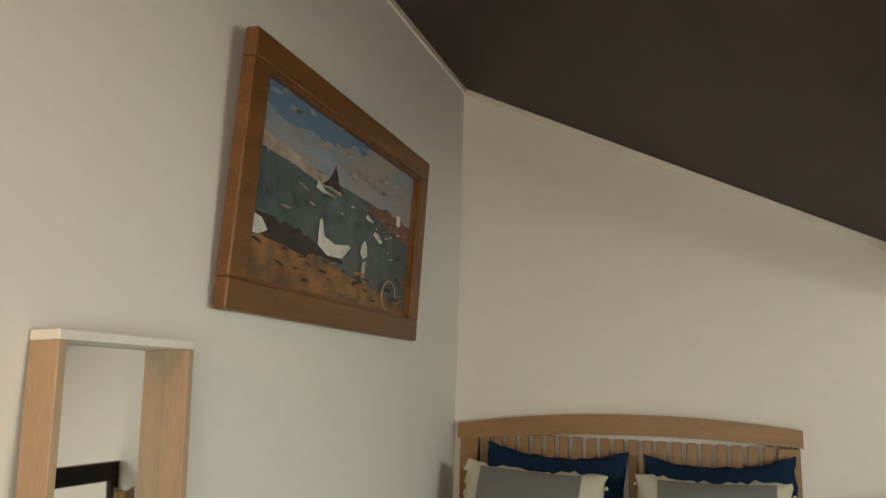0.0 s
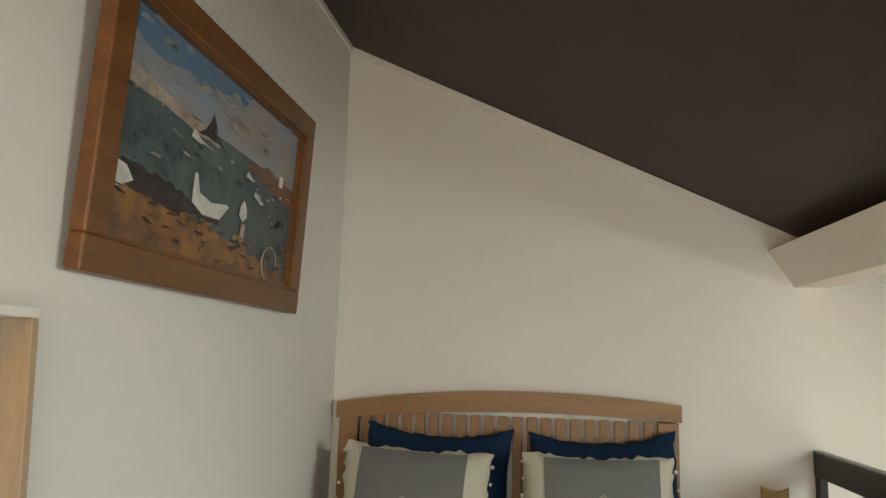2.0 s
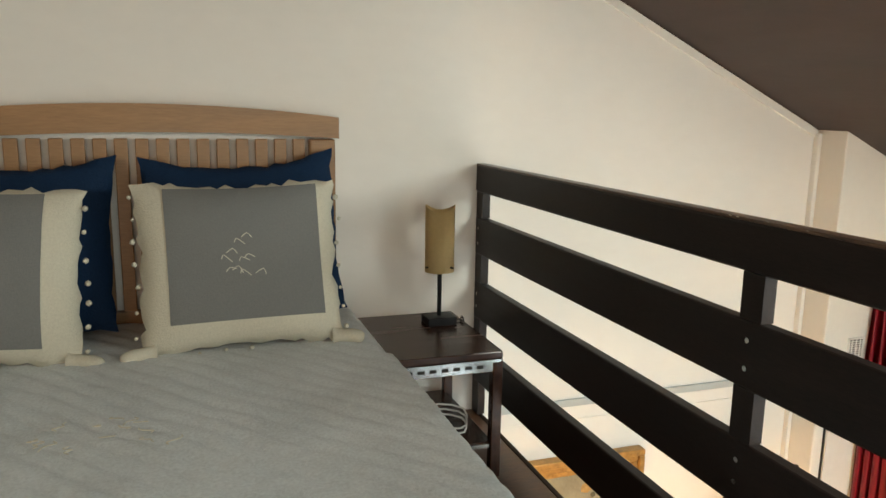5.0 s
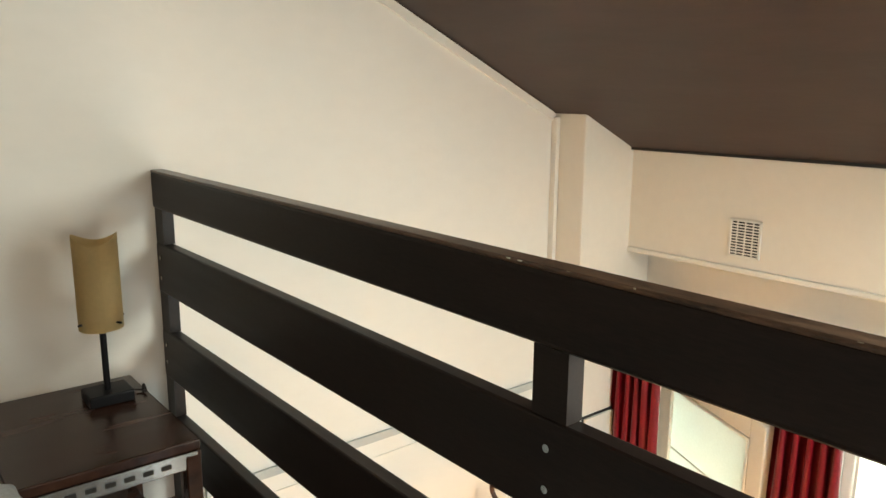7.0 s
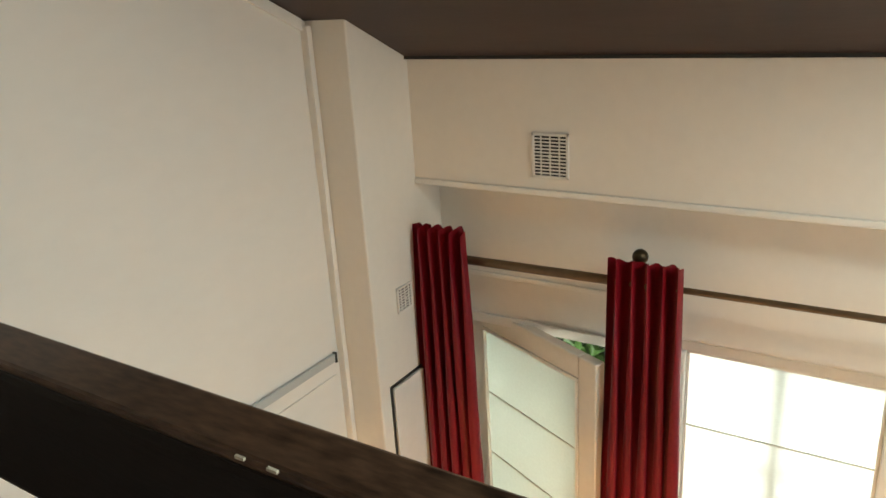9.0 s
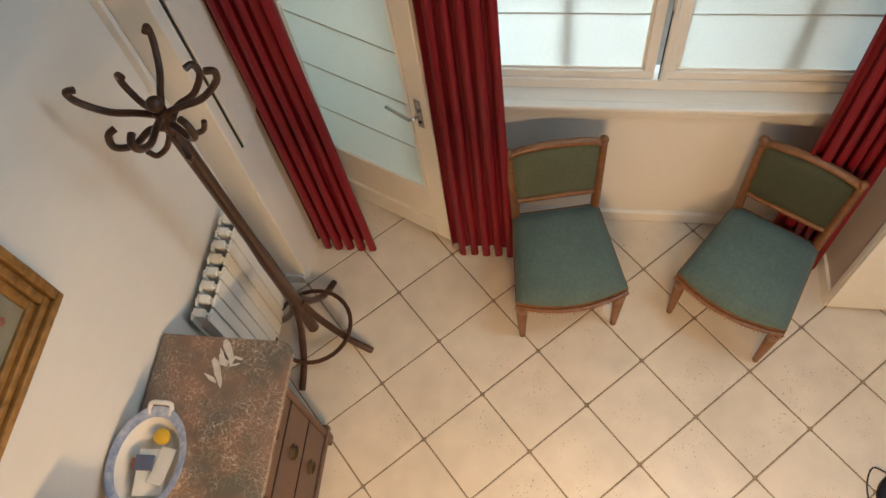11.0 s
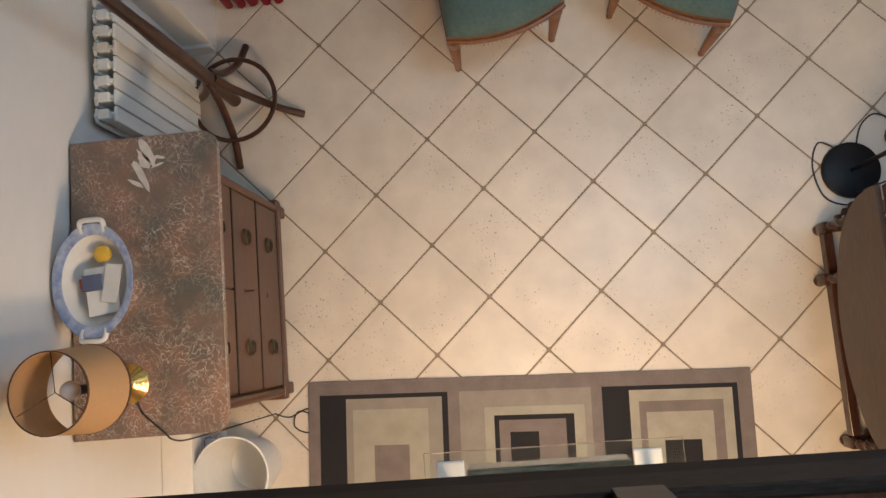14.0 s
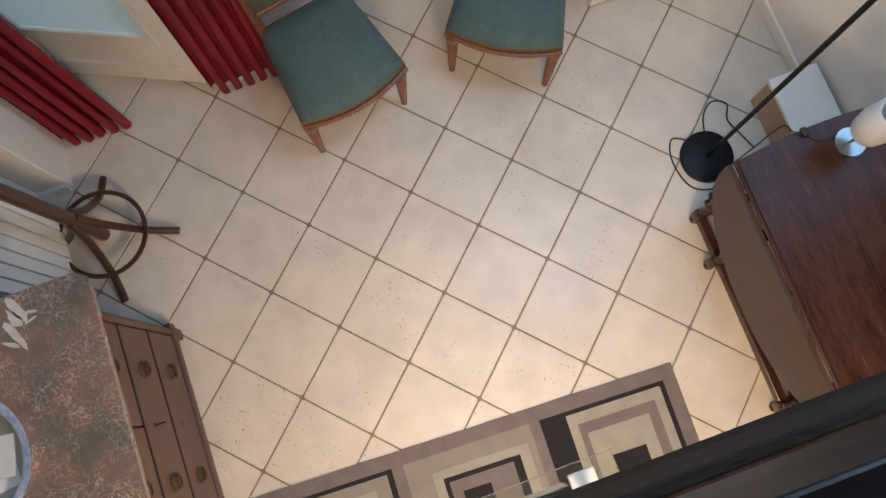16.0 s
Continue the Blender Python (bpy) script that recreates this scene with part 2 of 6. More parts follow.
PAVING = material("terrace_paving", (0.40, 0.36, 0.30), 0.8, spread=0.15, grain=12, bump=0.2)
RUBBER = material("black_cable", (0.015, 0.013, 0.012), 0.5)
PAPER = material("white_paper", (0.75, 0.74, 0.71), 0.8, spread=0.04)
YELLOW = material("yellow_plastic", (0.72, 0.46, 0.03), 0.35)
ORANGE = material("orange_print", (0.65, 0.14, 0.04), 0.6)
SLATEBLUE = material("slate_blue_print", (0.11, 0.13, 0.22), 0.7)
# near-black that paints shade into gaps, joints and holes; also the duct's end cap
SLOT = material("gap_shade_and_cap", (0.03, 0.028, 0.025), 0.9)
BULB = material("opal_bulb", (0.85, 0.83, 0.78), 0.25, spread=0.01)
CARPET = {
    "taupe": material("taupe_pile", (0.20, 0.165, 0.15), 0.95, spread=0.14, grain=260, broad=14, bump=0.6, bump_scale=300),
    "black": material("black_pile", (0.018, 0.016, 0.019), 0.95, spread=0.25, grain=260, bump=0.6, bump_scale=300),
    "sand": material("sand_pile", (0.37, 0.34, 0.27), 0.95, spread=0.12, grain=260, broad=14, bump=0.6, bump_scale=300),
    "stone": material("stone_pile", (0.28, 0.25, 0.215), 0.95, spread=0.12, grain=260, broad=14, bump=0.6, bump_scale=300),
}


# ---- making of things ----
def part(name, bm, mat, parent=None, label="", smooth=False):
    me = bpy.data.meshes.new(name)
    bmesh.ops.recalc_face_normals(bm, faces=bm.faces[:])
    bm.to_mesh(me)
    bm.free()
    for mt in (mat if isinstance(mat, (list, tuple)) else [mat]):
        me.materials.append(mt)
    if smooth:
        for p in me.polygons:
            p.use_smooth = True
        me.set_sharp_from_angle(angle=radians(smooth if smooth is not True else 40))
    ob = new(name, me)
    if parent is not None:
        ob.parent = parent
        if parent.type == "EMPTY" and parent.get("world_built"):
            ob.matrix_parent_inverse = parent.matrix_basis.inverted()
    if label:
        ob["label"] = label
    return ob


def thing(name, label, category, at=(0, 0, 0), rz=0.0, group="", world_built=True):
    """An empty at a thing's base; its parts are given in the world's metres, or in its own when world_built is off."""
    e = new(name)
    e.empty_display_size = 0.1
    e.matrix_basis = pose(*at, 0, 0, rz)
    if world_built:
        e["world_built"] = 1
    return tagged(e, label, category, group)


def setting(ob, label="", category=""):
    return tagged(ob, label, category, "", "structure")


def bx(bm, x0, x1, y0, y1, z0, z1, bevel=0.0, seg=2):
    c = bmesh.ops.create_cube(bm, size=1)["verts"]
    for v in c:
        v.co = Vector((x0 if v.co.x < 0 else x1, y0 if v.co.y < 0 else y1, z0 if v.co.z < 0 else z1))
    if bevel:
        es = list({e for v in c for e in v.link_edges})
        bmesh.ops.bevel(bm, geom=es, offset=bevel, segments=seg, profile=0.5, affect="EDGES")
    return bm


def block(*a, **k):
    return bx(bmesh.new(), *a, **k)


def ring_frame(p, axis, n):
    axis = axis.normalized()
    a = axis.orthogonal().normalized()
    b = axis.cross(a)
    return [(a * math.cos(2 * math.pi * i / n) + b * math.sin(2 * math.pi * i / n)) for i in range(n)]


def tube(bm, pts, radii, n=10, cap=True):
    """A round bar swept along points; radii: one, or one for each point."""
    pts = [Vector(p) for p in pts]
    if not isinstance(radii, (list, tuple)):
        radii = [radii] * len(pts)
    rings, ref = [], None
    for i, p in enumerate(pts):
        ax = (pts[min(i + 1, len(pts) - 1)] - pts[max(i - 1, 0)]).normalized()
        if ref is None:
            ref = ax.orthogonal().normalized()
        ref = (ref - ax * ref.dot(ax)).normalized()
        bi = ax.cross(ref)
        rings.append([bm.verts.new(p + (ref * math.cos(2 * math.pi * k / n) + bi * math.sin(2 * math.pi * k / n)) * radii[i]) for k in range(n)])
    for r0, r1 in zip(rings, rings[1:]):
        for k in range(n):
            bm.faces.new((r0[k], r0[(k + 1) % n], r1[(k + 1) % n], r1[k]))
    if cap:
        bm.faces.new(rings[0][::-1])
        bm.faces.new(rings[-1])
    return bm


def lathe(bm, profile, at=(0, 0, 0), n=28, sx=1.0, sy=1.0, closed=False):
    """A turned body from (radius, height) pairs round a vertical axis."""
    rings = []
    for r, z in profile:
        rings.append([bm.verts.new((at[0] + sx * r * math.cos(2 * math.pi * k / n), at[1] + sy * r * math.sin(2 * math.pi * k / n), at[2] + z)) for k in range(n)])
    pairs = list(zip(rings, rings[1:])) + ([(rings[-1], rings[0])] if closed else [])
    for r0, r1 in pairs:
        for k in range(n):
            bm.faces.new((r0[k], r0[(k + 1) % n], r1[(k + 1) % n], r1[k]))
    if not closed:
        for r, flip in ((rings[0], True), (rings[-1], False)):
            bm.faces.new(r[::-1] if flip else r)
    return bm


def smooth_path(pts, steps=6):
    """Points along a smooth curve through the given ones."""
    pts = [Vector(p) for p in pts]
    out = []
    for i in range(len(pts) - 1):
        p0, p1, p2, p3 = pts[max(i - 1, 0)], pts[i], pts[i + 1], pts[min(i + 2, len(pts) - 1)]
        for s in range(steps):
            t = s / steps
            out.append(0.5 * ((2 * p1) + (p2 - p0) * t + (2 * p0 - 5 * p1 + 4 * p2 - p3) * t * t + (3 * p1 - p0 - 3 * p2 + p3) * t ** 3))
    return out + [pts[-1]]


def prism(bm, outline, z0, z1):
    """An upright slab with the given outline of (x, y)."""
    lo = [bm.verts.new((x, y, z0)) for x, y in outline]
    hi = [bm.verts.new((x, y, z1)) for x, y in outline]
    n = len(outline)
    bm.faces.new(lo[::-1])
    bm.faces.new(hi)
    for i in range(n):
        bm.faces.new((lo[i], lo[(i + 1) % n], hi[(i + 1) % n], hi[i]))
    return bm


def moved(bm, m):
    bmesh.ops.transform(bm, matrix=m, verts=bm.verts[:])
    return bm


# ---- the shell of the house ----
roof = roof_height


FAR_SOUTH, VOID_SOUTH, LOFT_EDGE = -5.0, -3.43, 2.15


def wall_with_holes(name, fixed, thick, lo, hi, z0, z1, holes, mat, label):
    """A wall that runs along y at x = fixed, with openings (y0, y1, z0, z1) through it."""
    bm = bmesh.new()
    ys = sorted({lo, hi, *[h[0] for h in holes], *[h[1] for h in holes]})
    for a, b in zip(ys, ys[1:]):
        cuts = sorted([(h[2], h[3]) for h in holes if h[0] <= a and h[1] >= b])
        z = z0
        for c0, c1 in cuts:
            if c0 > z + 1e-4:
                bx(bm, fixed, fixed + thick, a, b, z, c0)
            z = c1
        if z < z1:
            bx(bm, fixed, fixed + thick, a, b, z, z1)
    bmesh.ops.remove_doubles(bm, verts=bm.verts[:], dist=1e-5)
    return setting(part(name, bm, mat), label, "wall")


def gable(name, y0, y1, x0, x1, z0, label):
    """A wall along x whose top follows the slope of the roof."""
    bm = bmesh.new()
    pts = [(x0, z0), (x1, z0), (x1, roof(x1) + 0.05), (x0, roof(x0) + 0.05)]
    a = [bm.verts.new((x, y0, z)) for x, z in pts]
    b = [bm.verts.new((x, y1, z)) for x, z in pts]
    bm.faces.new(a)
    bm.faces.new(b[::-1])
    for i in range(4):
        bm.faces.new((a[i], b[i], b[(i + 1) % 4], a[(i + 1) % 4]))
    return setting(part(name, bm, PLASTER), label, "wall")


gable("wall_north", 0.0, 0.2, -0.2, 4.6, FLOOR - 0.15, "rough trowelled off-white plaster wall below the sloping roof")
# the upper opening is unseen, added for the living room's daylight fill
bm = bmesh.new()
for x0, x1, z0, z1 in ((LOFT_EDGE + 0.1, 2.5, FLOOR - 0.15, 1.9), (3.8, 4.6, FLOOR - 0.15, 1.1), (2.5, 3.8, FLOOR - 0.15, -1.15), (2.5, 3.8, 0.85, 1.3)):
    bx(bm, x0, x1, VOID_SOUTH - 0.15, VOID_SOUTH, z0, z1)
setting(part("wall_south_void", bm, PLASTER), "white plaster wall that closes the living room", "wall")
# unseen end wall, its opening added for the loft's daylight fill
bm = bmesh.new()
for x0, x1, z0, z1 in ((-0.2, 0.9, FLOOR, 3.0), (2.1, 2.4, FLOOR, 3.0), (0.9, 2.1, FLOOR, 0.25), (0.9, 2.1, 1.45, 3.0)):
    bx(bm, x0, x1, FAR_SOUTH - 0.2, FAR_SOUTH, z0, z1)
setting(part("wall_south", bm, PLASTER), "unseen white plaster end wall of the loft with an added window opening", "wall")
setting(part("wall_west", block(-0.2, 0, FAR_SOUTH, 0, FLOOR - 0.15, 3.1), PLASTER), "off-white plaster side wall of the loft bedroom", "wall")
wall_with_holes("wall_east", 4.27, 0.2, VOID_SOUTH - 0.15, 0.0, FLOOR - 0.15, 0.62,
                [(-0.92, -0.2, FLOOR - 0.15, -0.03), (-2.72, -1.02, -1.40, 0.06)], SMOOTH, "smooth white window wall with a door opening")
bm = bmesh.new()
for x0, x1, y0, y1 in ((-0.2, 4.7, -2.2, 0.3), (-0.2, 4.7, FAR_SOUTH - 0.3, -3.0), (-0.2, 2.8, -3.0, -2.2), (3.6, 4.7, -3.0, -2.2)):
    a = [(x0, roof(x0)), (x1, roof(x1)), (x1, roof(x1) + 0.12), (x0, roof(x0) + 0.12)]
    v0 = [bm.verts.new((x, y0, z)) for x, z in a]
    v1 = [bm.verts.new((x, y1, z)) for x, z in a]
    bm.faces.new(v0), bm.faces.new(v1[::-1])
    for i in range(4):
        bm.faces.new((v0[i], v1[i], v1[(i + 1) % 4], v0[(i + 1) % 4]))
setting(part("ceiling", bm, CEIL), "dark brown stained sloping ceiling", "ceiling")
# frosted sheet added out of view so that no direct sun enters the roof opening
bm = bmesh.new()
v0, v1 = [[bm.verts.new((x, y, roof(x) + dz)) for x, dz in ((2.8, 0.06), (3.6, 0.06), (3.6, 0.07), (2.8, 0.07))] for y in (-3.0, -2.2)]
bm.faces.new(v0), bm.faces.new(v1[::-1])
for i in range(4):
    bm.faces.new((v0[i], v1[i], v1[(i + 1) % 4], v0[(i + 1) % 4]))
setting(part("window_3", bm, FROST), "unseen frosted pane added in the roof opening to keep sun out", "window")
# boxed soffit above the windows, with its lip, and the dark joint under the roof
bm = block(4.117, 4.5, VOID_SOUTH, -0.165, 0.574, 1.06)
setting(part("soffit", bm, SMOOTH), "smooth white boxed soffit over the windows", "soffit")
setting(part("soffit_trim", block(4.109, 4.4, VOID_SOUTH, -0.165, 0.552, 0.5735, bevel=0.004), TRIM), "white lip along the soffit", "trim")
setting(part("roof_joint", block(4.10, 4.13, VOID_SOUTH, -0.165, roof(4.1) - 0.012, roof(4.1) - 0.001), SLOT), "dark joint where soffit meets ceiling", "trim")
bm = bmesh.new()
bx(bm, 3.802, 4.3, -0.165, 0.0, FLOOR - 0.1, 1.2, bevel=0.006)
setting(part("chase", bm, SMOOTH), "smooth white boxed-in pillar in the corner", "pillar")
bm = bmesh.new()
bx(bm, 3.778, 3.80, -0.03, 0, FLOOR, roof(3.79) - 0.02, bevel=0.003)
setting(part("corner_trim", bm, TRIM), "thin white bead beside the pillar", "trim")


def sloped_strip(bm, x0, x1, y0, y1, drop, height):
    pts = [(x0, roof(x0) - drop), (x1, roof(x1) - drop), (x1, roof(x1) - drop - height), (x0, roof(x0) - drop - height)]
    p = [bm.verts.new((x, y0, z)) for x, z in pts]
    q = [bm.verts.new((x, y1, z)) for x, z in pts]
    bm.faces.new(p), bm.faces.new(q[::-1])
    for i in range(4):
        bm.faces.new((p[i], q[i], q[(i + 1) % 4], p[(i + 1) % 4]))


bm = bmesh.new()
sloped_strip(bm, 0.0, 3.778, -0.012, 0.0, 0.004, 0.036)
bx(bm, 0.0, 0.012, FAR_SOUTH, -0.012, roof(0) - 0.035, roof(0) - 0.006)
setting(part("trim", bm, TRIM), "narrow white cover strip between wall and ceiling", "trim")
# purlin: a plastered beam that runs out from the north wall
bm = bmesh.new()
prof = [(1.985, 1.872), (2.094, 1.708), (2.237, 1.708), (2.237, 1.872)]
turn = math.tan(radians(8.0))
v0 = [bm.verts.new((x, 0.02, z)) for x, z in prof]
v1 = [bm.verts.new((x + 3.6 * turn * 0.62, -3.6, z)) for x, z in prof]
bm.faces.new(v0), bm.faces.new(v1[::-1])
for i in range(len(prof)):
    bm.faces.new((v0[i], v1[i], v1[(i + 1) % len(prof)], v0[(i + 1) % len(prof)]))
setting(part("beam", bm, SMOOTH), "white plastered roof beam running out from the wall", "beam")
# loft floor, its nosing, and the ceiling under it
setting(part("loft_floor", block(0, LOFT_EDGE, FAR_SOUTH, 0, -0.03, 0.0), WALNUT), "dark boarded loft floor", "floor")
setting(part("loft_ceiling", block(0, LOFT_EDGE, FAR_SOUTH, 0, -0.26, -0.034), SMOOTH), "white underside of the loft floor", "ceiling")
setting(part("loft_fascia", block(LOFT_EDGE - 0.01, LOFT_EDGE + 0.0006, FAR_SOUTH, -0.004, -0.28, -0.1105), material("dark_fascia_stain", (0.025, 0.018, 0.014), 0.75, spread=0.3, grain=40, broad=5, stretch=(8, 1, 8), spec=0.1)), "dark stained board under the loft edge", "trim")
setting(part("loft_nosing", block(LOFT_EDGE, 2.169, FAR_SOUTH, -0.004, -0.11, 0.004, bevel=0.004), material("matt_dark_stain", (0.045, 0.031, 0.023), 0.7, spread=0.35, grain=40, broad=5, stretch=(8, 1, 8), bump=0.05, spec=0.08)), "dark wooden edge board of the loft", "trim")
floor = setting(part("floor", block(-0.2, 4.47, FAR_SOUTH, 0.0, FLOOR - 0.12, FLOOR - 0.004), GROUT), "pale stone tiled floor laid on the diagonal", "floor")
# skirtings of the living room
for x0, x1, y0, y1 in ((4.245, 4.27, VOID_SOUTH, -1.0), (LOFT_EDGE, 3.778, -0.018, 0.0), (LOFT_EDGE + 0.1, 4.24, VOID_SOUTH, VOID_SOUTH + 0.016), (3.784, 3.802, -0.16, -0.02)):
    setting(part("baseboard", block(x0, x1, y0, y1, FLOOR, FLOOR + 0.075, bevel=0.004), SMOOTH), "low painted skirting", "skirting")
# beyond the windows
setting(part("ground", block(4.47, 40, -30, 30, FLOOR - 0.2, FLOOR - 0.03), PAVING), "pale terrace paving outside", "ground")
setting(part("garden_wall", block(5.9, 6.05, -12, 12, FLOOR - 0.03, -1.24, bevel=0.02), STONE), "beige rendered garden wall", "garden wall")

# ---- loft bedroom ----
def railing():
    r = thing("railing", "dark espresso wooden railing with four broad horizontal boards", "railing", (2.16, -2.4, 0))
    part("handrail", block(2.138, 2.178, VOID_SOUTH, -0.004, 0.899, 1.004, bevel=0.009, seg=3), ESPRESSO, r)
    cap = bmesh.new()
    bx(cap, 2.139, 2.177, VOID_SOUTH, -0.004, 1.000, 1.0075, bevel=0.003)
    part("worn_edge", cap, WORN, r, "handrail top with varnish rubbed off")
    for z0, z1 in ((0.656, 0.80), (0.398, 0.543), (0.14, 0.285)):
        part("board", block(2.142, 2.176, VOID_SOUTH, -0.004, z0, z1, bevel=0.005), ESPRESSO, r)
    for y in (-0.068, -1.56, -3.05):
        for z0, z1 in ((0.801, 0.8985), (0.5435, 0.6555), (0.2855, 0.3975), (0.0045, 0.1395)):
            part("post", block(2.144, 2.1745, y, y + 0.062, z0, z1), ESPRESSO, r)
        for z in (0.7, 0.76, 0.45, 0.5):
            b = tube(bmesh.new(), [(2.143, y + 0.03, z), (2.139, y + 0.03, z)], 0.006, 10)
            part("screw", b, CHROME, r)
    chips = bmesh.new()
    rng = random.Random(4)
    for _ in range(9):
        y = -1.25 - rng.random() * 0.85
        x = rng.choice((2.1385, 2.141, 2.15, 2.16))
        s = 0.001 + rng.random() * 0.0025
        bx(chips, x - s * 0.3, x + s * 0.3, y - s * 1.1, y + s * 1.1, 1.0055, 1.0072)
    tagged(part("chips", chips, CREAM, r, "pale chips in the varnish"), kind="stuff")


railing()


def pillow_mesh(w, h, d, seed, n=22, m=18, frill=0.0, sag=0.0):
    """A stuffed cushion standing in the x-z plane, its seam wavy, with soft creases."""
    rng = Vector((seed * 3.1, seed * 1.7, 0.3))
    bm = bmesh.new()
    sides = []
    for s in (-1, 1):
        grid = []
        for j in range(m + 1):
            row = []
            for i in range(n + 1):
                u, v = 2 * i / n - 1, 2 * j / m - 1
                puff = max(0.0, (1 - abs(u) ** 2.6) * (1 - abs(v) ** 2.6)) ** 0.55
                pinch = 1 - 0.07 * (1 - abs(u) ** 2) * abs(v) ** 3
                pinch2 = 1 - 0.06 * (1 - abs(v) ** 2) * abs(u) ** 3
                wob = noise.noise(Vector((u * 2.2, v * 2.2, s)) + rng)
                x = u * w / 2 * pinch2
                z = v * h / 2 * pinch - sag * (1 - u * u) * (0.5 + 0.5 * v)
                y = s * (d / 2 * puff + 0.012 * wob * puff)
                edge = max(abs(u), abs(v))
                if edge > 0.99:
                    x += frill * noise.noise(Vector((u * 14, v * 14, 3)) + rng)
                    z += frill * noise.noise(Vector((u * 14, v * 14, 9)) + rng)
                    y = 0.006 * s + frill * 0.6 * noise.noise(Vector((u * 11, v * 11, 5)) + rng)
                row.append(bm.verts.new((x, y, z)))
            grid.append(row)
        for j in range(m):
            for i in range(n):
                f = (grid[j][i], grid[j][i + 1], grid[j + 1][i + 1], grid[j + 1][i])
                bm.faces.new(f if s < 0 else f[::-1])
        sides.append(grid)
    for k in range(n):
        for row in (0, m):
            bm.faces.new((sides[0][row][k], sides[0][row][k + 1], sides[1][row][k + 1], sides[1][row][k]))
    for k in range(m):
        for col in (0, n):
            bm.faces.new((sides[0][k][col], sides[0][k + 1][col], sides[1][k + 1][col], sides[1][k][col]))
    return bm


def bed():
    b = thing("double_bed", "double bed with oak headboard, made with a grey quilt", "bed", (0.82, -1.0, 0))
    x0, x1 = 0.05, 1.58
    # headboard: posts, arched top rail, lower rail and upright slats
    for x in (x0, x1 - 0.09):
        part("headboard_post", block(x, x + 0.09, -0.062, -0.015, 0.0, 1.10, bevel=0.006), OAK, b)
    rail = bmesh.new()
    n = 24
    lo, hi = [], []
    for i in range(n + 1):
        t = i / n
        x = x0 - 0.012 + (x1 - x0 + 0.024) * t
        arch = 1 - (2 * t - 1) ** 2
        lo.append((x, 1.066 + 0.024 * (x - x0) + 0.035 * arch))
        hi.append((x, 1.139 + 0.024 * (x - x0) + 0.055 * arch))
    front = [[rail.verts.new((x, y, z)) for x, z in lo] + [rail.verts.new((x, y, z)) for x, z in reversed(hi)] for y in (-0.07, -0.012)]
    for k in range(n):
        a = front[0]
        c = front[1]
        m2 = 2 * n + 1
        rail.faces.new((a[k], a[k + 1], a[m2 - k - 1], a[m2 - k]))
        rail.faces.new((c[k], c[m2 - k], c[m2 - k - 1], c[k + 1]))
        rail.faces.new((a[k], c[k], c[k + 1], a[k + 1]))
        rail.faces.new((a[m2 - k], a[m2 - k - 1], c[m2 - k - 1], c[m2 - k]))
    rail.faces.new((front[0][0], front[0][-1], front[1][-1], front[1][0]))
    rail.faces.new((front[0][n], front[1][n], front[1][n + 1], front[0][n + 1]))
    part("top_rail", rail, OAK, b)
    part("lower_rail", block(x0 + 0.09, x1 - 0.09, -0.055, -0.02, 0.42, 0.52, bevel=0.004), OAK, b)
    sl = block(-0.021, 0.021, -0.009, 0.009, 0.0, 0.585, bevel=0.003)
    slat = part("slat", sl, OAK, b)
    slat.matrix_basis = pose(x0 + 0.125, -0.036, 0.515)
    count = 21
    for i in range(1, count):
        s = new("slat", slat.data)
        s.parent, s.matrix_parent_inverse = b, b.matrix_basis.inverted()
        s.matrix_basis = pose(x0 + 0.125 + (x1 - x0 - 0.25) * i / (count - 1), -0.036, 0.515)
    part("base", block(0.09, 1.56, -1.94, -0.08, 0.06, 0.26, bevel=0.02), GREYCLOTH, b, "grey fabric bed base")
    for x in (0.14, 1.5):
        for y in (-1.88, -0.2):
            part("leg", lathe(bmesh.new(), [(0.022, 0), (0.028, 0.06)], (x, y, 0.0), 12), ESPRESSO, b)
    part("mattress", block(0.08, 1.57, -1.95, -0.08, 0.262, 0.462, bevel=0.045, seg=4), CREAM, b, "cream mattress")


bed()


